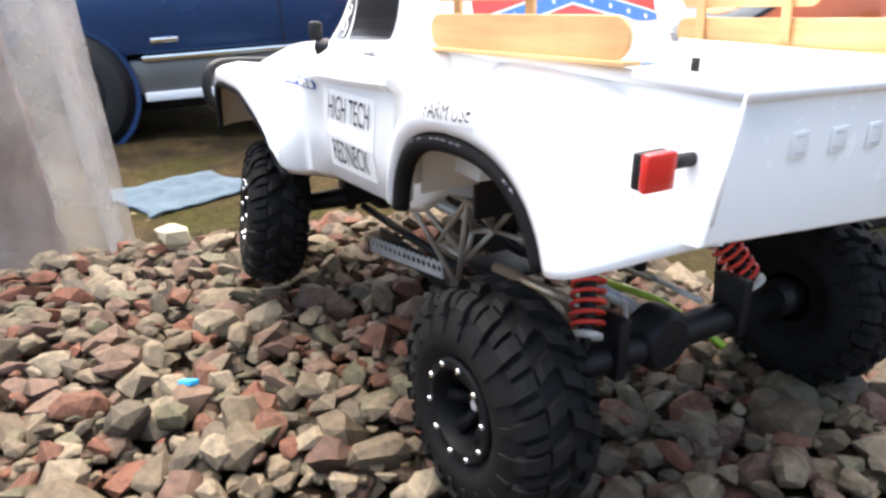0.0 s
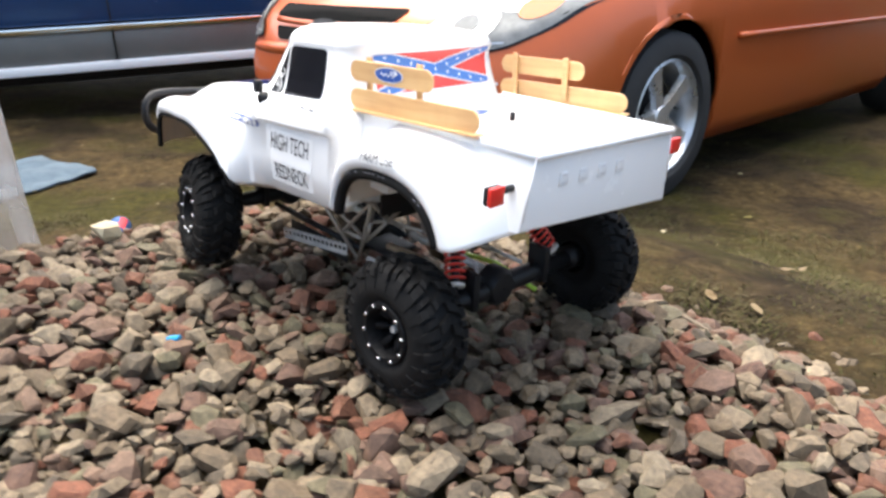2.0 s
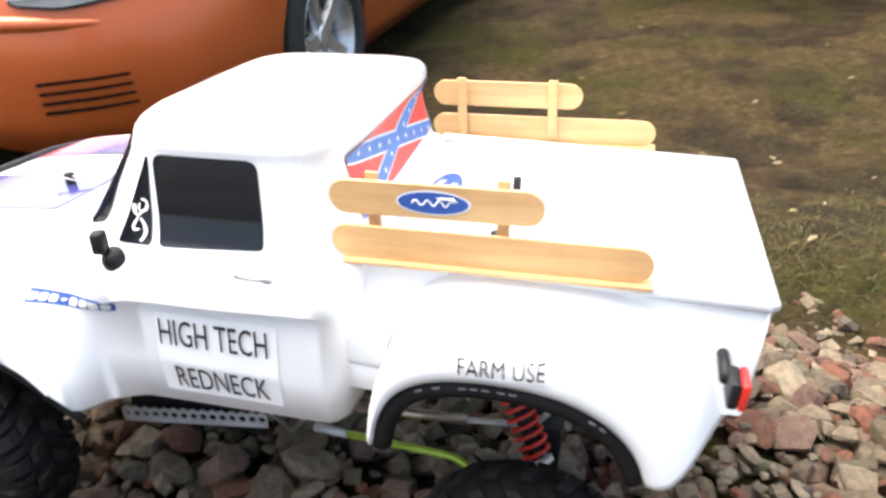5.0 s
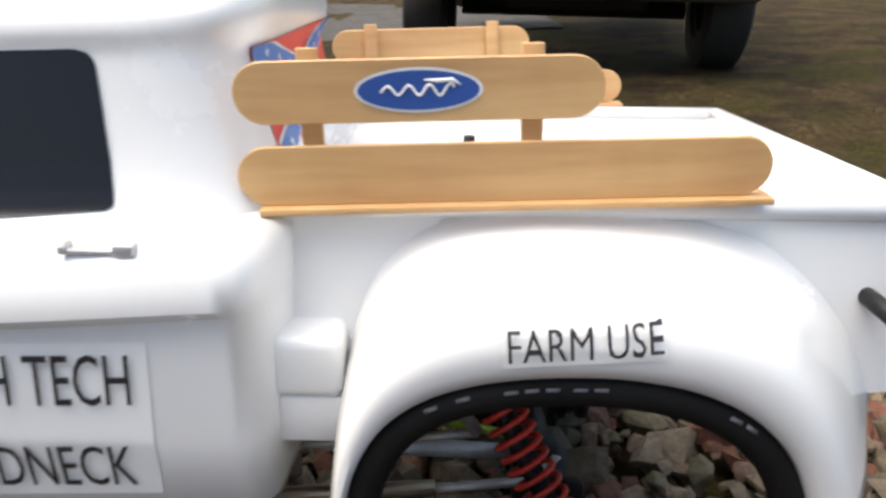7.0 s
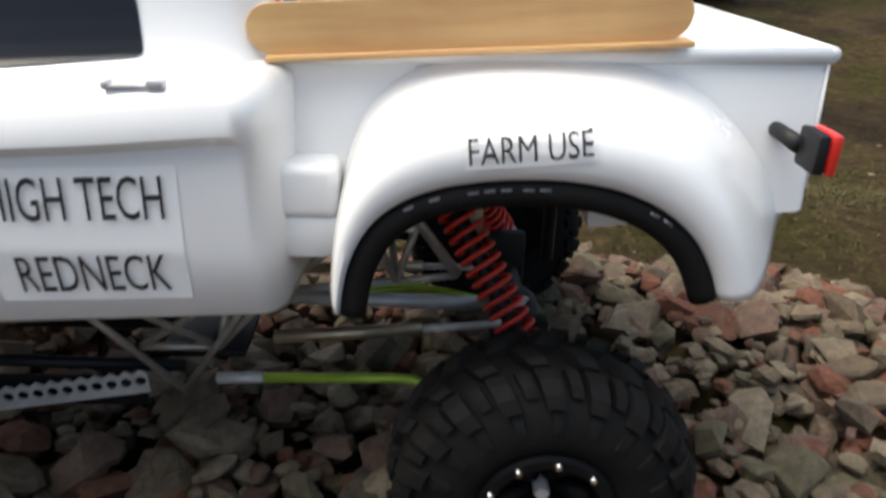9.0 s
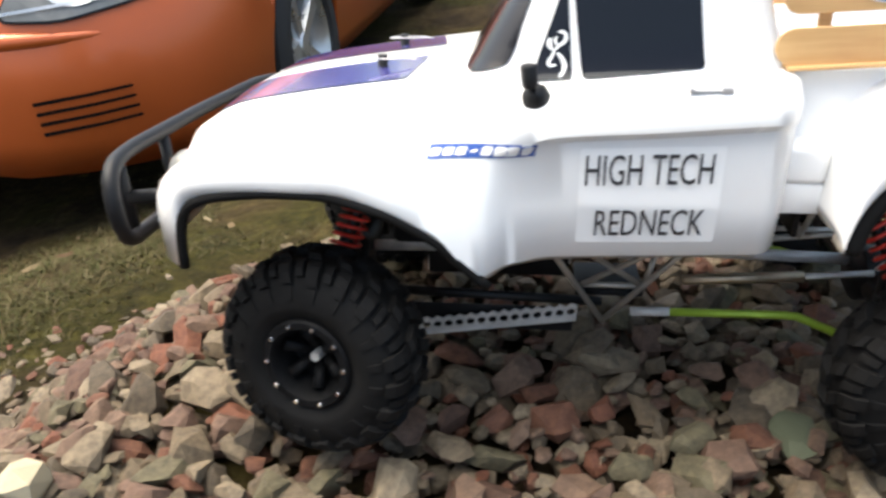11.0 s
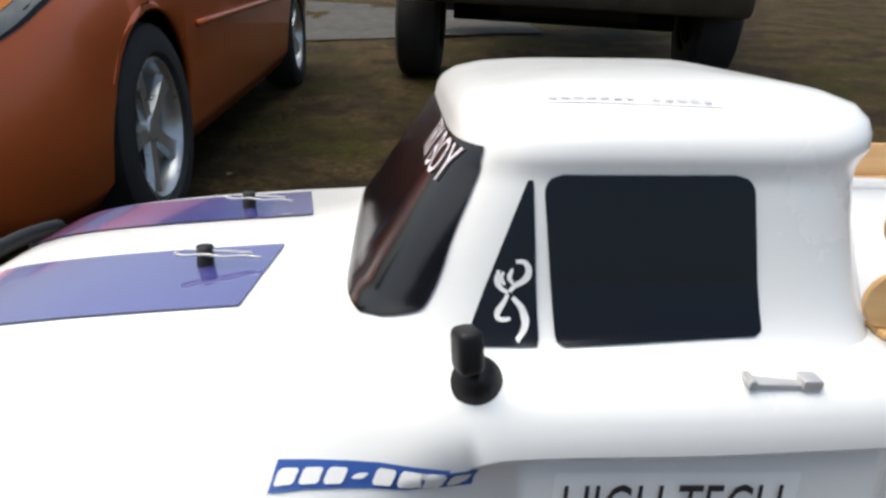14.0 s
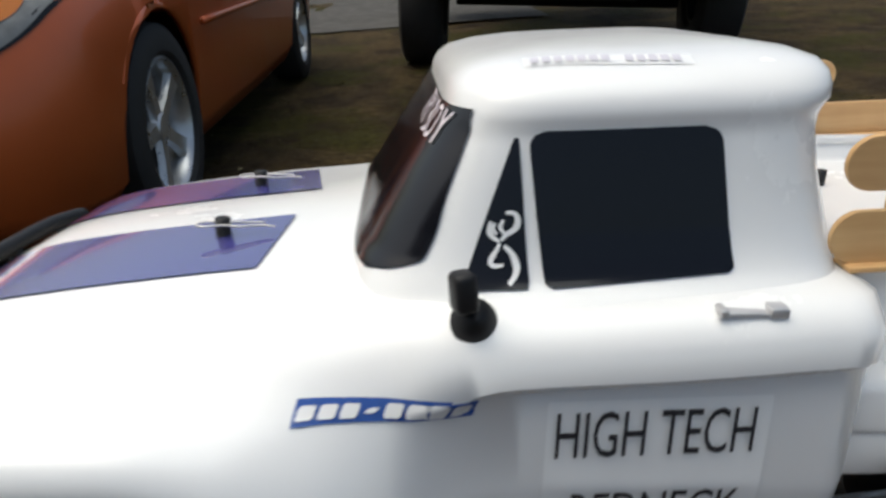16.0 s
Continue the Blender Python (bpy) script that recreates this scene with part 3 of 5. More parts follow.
for s in (1, -1):
    def side(bm, name, mat, label=""):
        return part(name, stick_on(bm, (0, s * .12, 0), (1, 0, 0), (0, 0, 1), (0, -s, 0), .0006, CABIN_TREE), mat, TRUCK, label)
    side(patch([(.0385, .2068), (-.0172, .2117), (-.0117, .2525), (.0442, .2494)], .0022, 30, 40, .0050), "side_window", M_WINDOW, "blacked-out side window")
    side(patch([(.0625, .2055), (.0430, .2068), (.0466, .2475), (.0480, .2475)], .0006, 10, 24), "vent_window", M_WINDOW, "blacked-out triangular vent window")
def build_windshield(nu=72, nv=40):
    """Laid on the front of the cab from pillar to pillar, with rounded lower corners."""
    rows = []
    for j in range(nv + 1):
        z = .2098 + .0470 * j / nv
        xf, xr, hw = lerp_table(CABIN, z)
        reach = .0944 - .34 * max(0, z - .2145)
        low = (z - .2098) / .0060
        if low < 1:
            reach -= .010 * (1 - math.sqrt(max(0, 1 - (1 - low) ** 2)))
        row = []
        for i in range(nu + 1):
            u = 2 * i / nu - 1
            y = reach * math.copysign(1 - (1 - abs(u)) ** 1.6, u)
            sn = min(1, abs(y) / hw) ** (1 / .30)
            x = (xf + xr) / 2 + (xf - xr) / 2 * math.sqrt(max(0, 1 - sn * sn)) ** .46
            q = Vector((x, y, z - .055 * (x - .015) + sag(y)))
            hit, nor, _, _ = CABIN_TREE.find_nearest(q)
            row.append(tuple(hit + nor * (.0007 if nor.x > -.2 else -.0007)))
        rows.append(row)
    bm = grid_mesh(rows)
    bmesh.ops.recalc_face_normals(bm, faces=bm.faces)
    if sum(f.normal.x for f in bm.faces) < 0:
        bmesh.ops.reverse_faces(bm, faces=bm.faces)
    return bm


shield = part("windshield", build_windshield(), M_WINDOW, TRUCK, "dark tinted windshield")


# lettering and stickers
def letters(text, width, height, origin, ux, uy, way, mat, name, lift=.0016, parent=None, label=""):
    """Stuck-on lettering of a given width and height."""
    bm = text_bmesh(text, 1.0)
    bmesh.ops.triangulate(bm, faces=bm.faces[:])
    xs, ys = [v.co.x for v in bm.verts], [v.co.y for v in bm.verts]
    for v in bm.verts:
        v.co.x = ((v.co.x - min(xs)) / (max(xs) - min(xs)) - .5) * width
        v.co.y = ((v.co.y - min(ys)) / (max(ys) - min(ys)) - .5) * height
    bmesh.ops.subdivide_edges(bm, edges=[e for e in bm.edges if e.calc_length() > height * .2], cuts=3)
    return part(name, stick_on(bm, origin, ux, uy, way, lift), mat, parent or TRUCK, label, False)


LEFT = dict(ux=(-1, 0, 0.035), uy=(0, 0, 1), way=(0, -1, 0))
panel = part("door_sticker", stick_on(patch([(-.0330, -.0245), (.0330, -.0245), (.0330, .0245), (-.0330, .0245)], .0003, 40, 30), (.0050, .13, .1548), **LEFT), M_PAPER, TRUCK, "white paper sticker with black lettering")
letters("HIGH TECH", .0585, .0150, (.0061, .13, .1688), mat=M_INK, name="lettering", parent=panel, **LEFT)
letters("REDNECK", .0512, .0145, (.0037, .13, .1420), mat=M_INK, name="lettering", parent=panel, **LEFT)
FENDER = dict(LEFT, ux=(-1, 0, .085), uy=(.085, 0, 1))
farm = part("fender_sticker", stick_on(patch([(-.0195, -.0058), (.0195, -.0058), (.0195, .0046), (-.0195, .0046)], .0002, 40, 16), (-.1396, .16, .1952), **FENDER), M_PAPER, TRUCK, "white paper sticker with black lettering")
letters("FARM USE", .0365, .0066, (-.1397, .16, .1946), mat=M_INK, name="lettering", lift=.0020, parent=farm, **FENDER)

# ---- wheels ----
TYRE_R, TYRE_W = .0612, .048


TYRE_CURVE = [(0, -.0056), (.30, -.0058), (.52, -.0070), (.70, -.0094), (.84, -.0132), (.94, -.0180), (1.0, -.0230), (1.01, -.0265), (.99, -.0290)]  # share of the half width, depth below the tread


def tyre_point(f):
    """Radius and offset on the rounded carcass; f runs from the middle over the shoulder down the sidewall."""
    k = min(len(TYRE_CURVE) - 2, int(f))
    u = f - k
    a, b = TYRE_CURVE[k], TYRE_CURVE[k + 1]
    return TYRE_R + a[1] + (b[1] - a[1]) * u, (a[0] + (b[0] - a[0]) * u) * TYRE_W / 2


def tyre_bmesh():
    half = [tyre_point(f) for f in np.linspace(0, 8, 17)]
    prof = [(.0250, -TYRE_W * .39)] + [(r, -y) for r, y in reversed(half)] + half[1:] + [(.0250, TYRE_W * .39), (.0240, 0)]
    return revolve(prof, seg=48)


def lug_bmesh():
    """Chevron lugs wrapped over the round shoulder: middle blocks, shoulder blocks and thin side ribs."""
    bm = bmesh.new()
    step = 2 * math.pi / 20

    def block(a0, lean, wide, f0, f1, h, s):
        cols = []
        for q in range(4):
            f = f0 + (f1 - f0) * q / 3
            r, y = tyre_point(f)
            r2, y2 = tyre_point(min(7.99, f + .05))
            d = Vector((y2 - y, r2 - r)).normalized()
            nr, ny = d.x, -d.y
            t = (1 - .35 * abs(q - 1.5) / 1.5) * h
            c = a0 + lean * q / 3
            row = []
            for side, up in ((-1, -.0008), (-.82, t), (.82, t), (1, -.0008)):
                a = c + side * wide / 2
                rr, yy = r + nr * up, y + ny * up
                row.append(bm.verts.new((rr * math.cos(a), s * yy, rr * math.sin(a))))
            cols.append(row)
        for p, q in zip(cols, cols[1:]):
            for k in range(3):
                bm.faces.new((p[k], p[k + 1], q[k + 1], q[k]))
        bm.faces.new(cols[0])
        bm.faces.new(cols[-1])
    for k in range(20):
        for s in (1, -1):
            o = step * (k + (.5 if s < 0 else 0))
            block(o, step * .34, step * .46, .12, 1.55, .0054, s)
            block(o + step * .40, step * .22, step * .50, 1.75, 4.3, .0046, s)
            block(o + step * .92, step * .16, step * .30, 1.70, 3.6, .0040, s)
            block(o + step * .66, step * .02, step * .34, 4.5, 6.0, .0012, s)
    bmesh.ops.recalc_face_normals(bm, faces=bm.faces)
    return bm


def rim_bmesh():
    prof = [(.0258, -.017), (.0262, .0170), (.0264, .0215), (.0250, .0228), (.0212, .0228), (.0202, .0212), (.0192, .0150), (.0165, .0050), (.0165, -.017)]
    bm = revolve(prof, seg=40)
    revolve([(.0015, .0030), (.0168, .0045), (.0168, .0015), (.0015, .0000)], seg=32, bm=bm)
    for k in range(6):
        a = 2 * math.pi * k / 6
        c, s = math.cos(a), math.sin(a)
        p = [Vector((.006 * c, .007, .006 * s)), Vector((.0178 * c, .0145, .0178 * s))]
        tube(p, [.0028, .0040], bm, 6)
    return bm


def build_wheel(m, turn):
    tyre = part("wheel", tyre_bmesh(), M_RUBBER, TRUCK, "chunky black rubber off-road tyre")
    tyre.matrix_local = m
    part("tread", lug_bmesh(), M_RUBBER, tyre, "", True, 25)
    part("rim", rim_bmesh(), M_RIM, tyre, "black beadlock rim")
    part("hub_nut", revolve([(.0001, .0125), (.0028, .0125), (.0032, .0115), (.0032, .004), (.0001, .004)], seg=6), M_STEEL, tyre)
    bolt = None
    for k in range(10):
        a = 2 * math.pi * k / 10 + turn
        p = pose(.0233 * math.cos(a), .0228, .0233 * math.sin(a))
        if bolt is None:
            bolt = part("bolt", revolve([(.0001, .0016), (.0012, .0016), (.0016, .0010), (.0016, -.001), (.0001, -.001)], seg=8), M_CHROME, tyre)
            bolt.matrix_local = p
        else:
            b = new("bolt", bolt.data)
            b.parent = tyre
            b.matrix_local = p


WHEELS = [(.1727, .1170, .0573, -13.5, 8), (-.1550, .1205, .0552, 0, 1), (.177, -.1215, .0480, 166.5, -8), (-.1555, -.1215, .0560, 180, 0)]  # place, steering and camber
for i, (x, y, z, steer, camber) in enumerate(WHEELS):
    build_wheel(pose(x, y, z, 0, 0, steer) @ pose(0, 0, 0, camber) @ pose(0, 0, 0, 0, 40 + 25 * i), .3 * i)

# ---- chassis ----
def p_rod(name, a, b, r, mat, label="", parent=TRUCK, seg=8):
    return part(name, rod(a, b, r, None, seg), mat, parent, label)


for x, y0 in ((.177, 0), (-.1555, 0)):
    ax = part("axle", tube([(x, -.098, .058), (x, -.03, .058), (x, .03, .058), (x, .098, .058)], [.0075, .0095, .0095, .0075], None, 12), M_BLACK, TRUCK, "black axle housing")
    bm = revolve([(.001, .012), (.014, .011), (.018, .006), (.018, -.008), (.012, -.012), (.001, -.012)], seg=20)
    df = part("differential", bm, M_BLACK, ax)
    df.matrix_local = pose(x, .012, .060, 0, 0, 90)
    for s in (1, -1):
        part("axle_hub", tube([(x, s * .092, .058), (x, s * .108, .058)], .012, None, 14), M_BLACK, ax)
        part("link_mount", box((x - .012, s * .048 - .004, .048), (x + .010, s * .048 + .004, .084), .002), M_BLACK, ax)

for s in (1, -1):
    # side truss of round tube
    N = dict(a=(.062, s * .066, .118), b=(.0114, s * .036, .031), c=(-.045, s * .066, .118), d=(.026, s * .044, .0625), e=(-.0110, s * .044, .0625),
             f=(-.036, s * .052, .130), g=(-.084, s * .050, .131), h=(-.106, s * .045, .130), i=(-.017, s * .043, .085), j=(.10, s * .062, .110), k=(.165, s * .045, .140),
             l=(-.038, s * .040, .091), m=(-.096, s * .045, .100), n=(-.124, s * .044, .103), o=(-.084, -s * .050, .131), p=(-.040, -s * .052, .130), q=(-.096, -s * .045, .100))
    frame_part = part("chassis_rail", tube([N["j"], N["a"], N["c"], N["f"], N["g"], N["h"], N["n"]], .0026, None, 8), M_TUBE, TRUCK, "welded steel tube side frame")
    for u, v in ("ab", "bc", "de", "dc", "ea", "ci", "fi", "fl", "il", "lm", "mn", "el", "lg", "gm", "hm", "ei", "cl", "gp", "mo", "jk"):
        p_rod("tube", N[u], N[v], .0019, M_TUBE, "", frame_part)
    # perforated sill plate
    bm = bmesh.new()
    n = 15
    L, H = .108, .013
    vs0 = []
    for q in range(n):
        x0 = .136 - L * q / n
        x1 = .136 - L * (q + 1) / n
        cx, cz, r = (x0 + x1) / 2, .0074, .0028
        ring = [(cx - r * math.cos(t), cz + r * math.sin(t)) for t in [math.pi / 4 * (k + .5) for k in range(8)]]
        out = [(x0, H * .9), (cx, H + .001), (x1, H * .9), (x1, 0), (x0, 0)]
        rv = [bm.verts.new((a, 0, b)) for a, b in ring]
        tl, tc_, tr, br, bl = [bm.verts.new((a, 0, b)) for a, b in out]
        bm.faces.new((tc_, tl, rv[2], rv[1]))
        bm.faces.new((tr, tc_, rv[1]))
        bm.faces.new((tl, rv[3], rv[2]))
        bm.faces.new((tl, bl, rv[4], rv[3]))
        bm.faces.new((bl, rv[5], rv[4]))
        bm.faces.new((bl, br, rv[6], rv[5]))
        bm.faces.new((br, rv[7], rv[6]))
        bm.faces.new((br, tr, rv[0], rv[7]))
        bm.faces.new((tr, rv[1], rv[0]))
    bmesh.ops.remove_doubles(bm, verts=bm.verts, dist=1e-6)
    for v in bm.verts:
        f = (v.co.x - .038) / .098
        v.co = Vector((v.co.x, s * (.040 + .006 * f) - (-.08 * s * (v.co.z - .006)), v.co.z + .0305 - .0115 * f))
    sill = part("sill_plate", bm, M_STEEL, TRUCK, "perforated bare metal side plate", False)
    # Unseen black strip added so the plate's holes look shaded.
    part("sill_shade_strip", box((.030, min(s * .0362, s * .0374), .0225), (.134, max(s * .0362, s * .0374), .0405), .0003), M_BLACK, sill)
    md = sill.modifiers.new("thickness", 'SOLIDIFY')
    md.thickness = .0012
    p_rod("axle_link", (.012, s * .030, .042), (.16, s * .040, .052), .0032, M_BLACK, "black lower link")
    p_rod("axle_link", (-.006, s * .037, .0395), (-.030, s * .040, .0420), .0030, M_STEEL, "bright steel rod end")
    part("axle_link", tube([(-.030, s * .040, .0420), (-.094, s * .046, .0465), (-.104, s * .047, .0465), (-.122, s * .052, .0410), (-.150, s * .058, .0310)], .0026, None, 10), M_GREEN, TRUCK, "lime green bent rear link")
    p_rod("axle_link", (-.036, s * .037, .0640), (-.108, s * .034, .0675), .0034, M_BRONZE, "bronze upper link")
    p_rod("axle_link", (-.108, s * .034, .0675), (-.150, s * .030, .069), .0020, M_STEEL)
    # shock absorbers
    for top, bot, r in (((-.121, s * .034, .134), (-.1550, s * .064, .077), .0085), ((.150, s * .040, .150), (.172, s * .068, .090), .0085)):
        top, bot = Vector(top), Vector(bot)
        d = bot - top
        u = d.normalized()
        a = u.cross(Vector((1, 0, 0))).normalized()
        b = u.cross(a)
        shock = part("shock_absorber", tube([top - u * .006, top, bot, bot + u * .010], [.003, .0045, .0042, .0018], None, 10), M_BLACK, TRUCK, "black damper inside a red coil spring")
        turns, per = 13, 14
        pts = [top + d * (k / (turns * per)) + r * (math.cos(2 * math.pi * k / per) * a + math.sin(2 * math.pi * k / per) * b) for k in range(turns * per + 1)]
        part("spring", tube(pts, .00125, None, 6), M_RED, shock, "red coil spring")
        part("spring_cup", tube([bot + u * .001, bot + u * .004], .0088, None, 14), M_STEEL, shock)

part("cable_tie", box((-.0018, -.0004, -.0110), (.0018, .0004, .0110), .0002), M_PAPER, TRUCK, "white plastic cable tie").matrix_local = pose(-.154, .036, .081, -28, -18, 0)
part("motor", tube([(.088, -.030, .100), (.090, -.030, .100), (.140, -.030, .100), (.142, -.030, .100)], [.012, .018, .018, .012], None, 20), M_BLACK, TRUCK, "black can motor")
part("servo", box((.104, -.008, .082), (.146, .034, .114), .003), M_BLACK, TRUCK, "black steering servo")
skid = part("gearbox_plate", box((-.016, -.020, .040), (.028, .020, .044), .0010), M_BLACK, TRUCK, "black belly plate")
part("gearbox", box((-.030, -.022, .085), (.050, .022, .118), .006), M_BLACK, skid)
part("driveshaft", rod((-.03, .0, .066), (-.145, .006, .066), .004), M_STEEL, TRUCK)
part("driveshaft", rod((.05, .0, .066), (.165, .006, .066), .004), M_STEEL, TRUCK)
part("shock_tower", box((-.135, -.040, .120), (-.128, .040, .168), .003), M_TUBE, TRUCK, "grey plate shock tower")
part("shock_tower", box((.155, -.044, .120), (.162, .044, .160), .003), M_BLACK, TRUCK)
# Black panel added to darken the view forward through the rear arch.
part("arch_shade_panel", box((-.0800, -.0800, .1180), (-.0770, .0835, .1840), .0008), M_BLACK, TRUCK, "added black panel shading the space behind the cab")
# Black sheet stands in for the shade on the bed's white underside.
part("bed_shade_sheet", box((-.205, -.084, .1820), (-.064, .084, .1850), .0008), M_BLACK, TRUCK, "added black sheet standing in for the shade under the bed")
# Invented black block that makes the space between the tubes read dark.
part("inner_shade_block", box((-.128, -.030, .112), (-.068, .030, .158), .004), M_BLACK, TRUCK, "added black block for the dark space behind the tube frame")
part("battery_tray", box((-.062, -.045, .110), (.10, .045, .118), .002), M_BLACK, TRUCK)
for s in (1, -1):
    part("body_mount", rod((-.165, s * .040, .11), (-.165, s * .040, .1900), .0030), M_BLACK, TRUCK)

# front bumper bar
bm = bmesh.new()
bar = [(.268, -.128, .168), (.273, -.100, .170), (.275, 0, .170), (.273, .100, .170), (.268, .130, .169), (.265, .138, .163), (.2645, .139, .137), (.265, .133, .128), (.272, .100, .124), (.274, 0, .124), (.272, -.100, .124), (.265, -.132, .128), (.2645, -.137, .137), (.265, -.136, .163)]
bar = [(x, y, z + .085 * (y - .13)) for x, y, z in bar]
tube(smooth_path(bar + bar[:1], 90, 4)[:-1], .0042, bm, 10, True)
bumper = part("bumper", bm, M_BLACK, TRUCK, "black tubular front bull bar")
for s in (1, -1):
    for y in (s * .060, s * .112):
        p_rod("bumper_bar", (.2735, y, .169 + .085 * (y - .13)), (.2725, y, .125 + .085 * (y - .13)), .0034, M_BLACK, "", bumper)
    p_rod("bumper_mount", (.272, s * .112, .146 + .085 * (s * .112 - .13)), (.235, s * .100, .146 + .085 * (s * .112 - .13)), .0042, M_BLACK, "", bumper)
    hl = part("headlamp", revolve([(.0001, .006), (.008, .005), (.0115, .001), (.0125, -.002), (.0125, -.008), (.0001, -.008)], seg=24), M_LAMP, TRUCK, "round clear headlamp")
    hl.matrix_local = pose(.258, s * .074, .146 + sag(s * .074), 0, 0, -90)
    am = part("marker_lamp", box((.255, s * .100 - .007, .130 + sag(s * .1)), (.260, s * .100 + .007, .139 + sag(s * .1)), .002), M_AMBER, TRUCK)
part("grille", box((.2535, -.055, .122), (.2580, .055, .1475), .002), M_SILVER, TRUCK, "grey moulded grille")

# mirror, handle, tail lamps
for s in (1, -1):
    base = part("mirror", revolve([(.0001, .0085), (.0045, .0070), (.0085, .0020), (.0100, -.001), (.0001, -.003)], seg=24), M_BLACK, TRUCK, "black stalked door mirror")
    base.matrix_local = pose(.0597, s * .1120, .2008, 30 * s, 0, 0 if s > 0 else 180) @ Matrix.Scale(.68, 4)
    m2 = part("mirror_head", box((-.005, -.006, .004), (.005, .006, .021), .003, 3), M_BLACK, base)
    m2.matrix_local = pose(.004, .006, .000, -22, 12, 14)
    hd = part("door_handle", box((-.0275, s * .1150 - .0025, .2047), (-.0080, s * .1150 + .0022, .2060), .0005, 2, box((-.0275, s * .1150 - .0028, .2045), (-.0220, s * .1150 + .0030, .2077), .0008, 2, box((-.0102, s * .1150 - .0028, .2045), (-.0080, s * .1150 + .0030, .2071), .0006))), M_HANDLE, TRUCK, "slim chrome door handle")
    stalk = part("tail_lamp", tube([(-.2325, s * .088, .1890), (-.2325, s * .112, .1890)], [.0026, .0030], None, 12), M_BLACK, TRUCK, "tail lamp on a black stalk")
    part("lamp_case", box((-.2368, s * .1170 - .0070, .1822), (-.2325, s * .1170 + .0070, .1956), .0013), M_BLACK, stalk)
    part("lens", box((-.2405, s * .1170 - .0072, .1820), (-.2369, s * .1170 + .0072, .1958), .0011), M_LENSRED, stalk, "red lens")

# ---- wooden side rails on the bed ----
def stick_bmesh(length, width, thick):
    """A flat stick with half-round ends, lying along x, standing in z."""
    r = width / 2
    n = 14
    pts = []
    for k in range(n + 1):
        a = -math.pi / 2 + math.pi * k / n
        pts.append((length / 2 - r + r * math.cos(a), r * math.sin(a)))
    for k in range(n + 1):
        a = math.pi / 2 + math.pi * k / n
        pts.append((-length / 2 + r + r * math.cos(a), r * math.sin(a)))
    bm = bmesh.new()
    f = bm.faces.new([bm.verts.new((x, -thick / 2, z)) for x, z in pts])
    g = bmesh.ops.extrude_face_region(bm, geom=[f])
    for v in [e for e in g["geom"] if isinstance(e, bmesh.types.BMVert)]:
        v.co.y += thick
    bmesh.ops.recalc_face_normals(bm, faces=bm.faces)
    es = [e for e in bm.edges if len(e.link_faces) == 2 and e.calc_face_angle(0) > 1]
    bmesh.ops.bevel(bm, geom=es, offset=.0003, segments=1, affect='EDGES')
    return bm


def build_side_rail(s):
    rail = thing("side_rail", TRUCK.matrix_world @ (pose(-.1240, .0925, .2127, 0, 3.2, 0) if s > 0 else pose(-.1262, -.0945, .2048, 0, 3.5, 0)), "pale wooden craft-stick side rail glued on the truck bed", "side rail", "bed side rails")
    base = part("base_strip", box((-.0740, -.005, .0005), (.0690, .005, .0025), .0005), M_WOOD, rail)
    low = part("lower_slat", stick_bmesh(.1483, .0168, .0020), M_WOOD, rail)
    low.matrix_local = pose(.0005, s * .0005, .0109)
    up = part("upper_slat", stick_bmesh(.0995, .0168, .0020), M_WOOD, rail)
    up.matrix_local = pose(.0238, s * .0005, .0338)
    for x in (.0535, -.0070):
        part("post", box((x - .0030, -s * .0030 - .0011, .006), (x + .0030, -s * .0030 + .0011, .0450), .0004), M_WOOD, rail)
    if s > 0:
        bm = bmesh.new()
        bmesh.ops.create_circle(bm, cap_ends=True, segments=40, radius=1)
        for v in bm.verts:
            v.co = Vector((v.co.x * .0172, .0017, v.co.y * .0060))
        bmesh.ops.reverse_faces(bm, faces=bm.faces)
        ov = part("badge", bm, M_PAPER, rail, "blue oval badge with white rim")
        ov.matrix_local = pose(.0238, .0003, .0340)
        bm = bmesh.new()
        bmesh.ops.create_circle(bm, cap_ends=True, segments=40, radius=1)
        for v in bm.verts:
            v.co = Vector((v.co.x * .0162, .0020, v.co.y * .0052))
        bmesh.ops.reverse_faces(bm, faces=bm.faces)
        part("badge_field", bm, M_BLUE, ov)
        # the badge's pale script as a plain wavy stroke
        pts = [(-.0095 + .0195 * k / 48, .0021, .0016 * (1 - .35 * k / 48) * math.sin(k * .46 + .4)) for k in range(49)]
        part("badge_mark", tube(pts, .00042, None, 4), M_PAPER, ov)
        part("badge_mark", tube([(-.0112, .0021, .0012), (-.0090, .0021, .0026), (-.0050, .0021, .0024), (-.0015, .0021, .0027)], [.0003, .0006, .0006, .0002], None, 4), M_PAPER, ov)
    return rail


for s in (1, -1):
    build_side_rail(s)

# ---- gravel ----
def stone_bmesh(rng, r):
    """An angular lump: a rough box knocked off at corners and edges."""
    bm = bmesh.new()
    sx, sy, sz = rng.uniform(.85, 1.35), rng.uniform(.65, 1.0), rng.uniform(.40, .75)
    for _ in range(rng.choice((13, 16, 20, 24))):
        v = Vector((rng.gauss(0, 1), rng.gauss(0, 1), rng.gauss(0, 1))).normalized()
        v = Vector([math.copysign(abs(c) ** .72, c) for c in v]).normalized().lerp(v, .4) * rng.uniform(.88, 1.06)
        bm.verts.new((v.x * sx * r, v.y * sy * r, v.z * sz * r))
    bmesh.ops.convex_hull(bm, input=bm.verts)
    loose = [v for v in bm.verts if not v.link_faces]
    bmesh.ops.delete(bm, geom=loose, context='VERTS')
    return bm


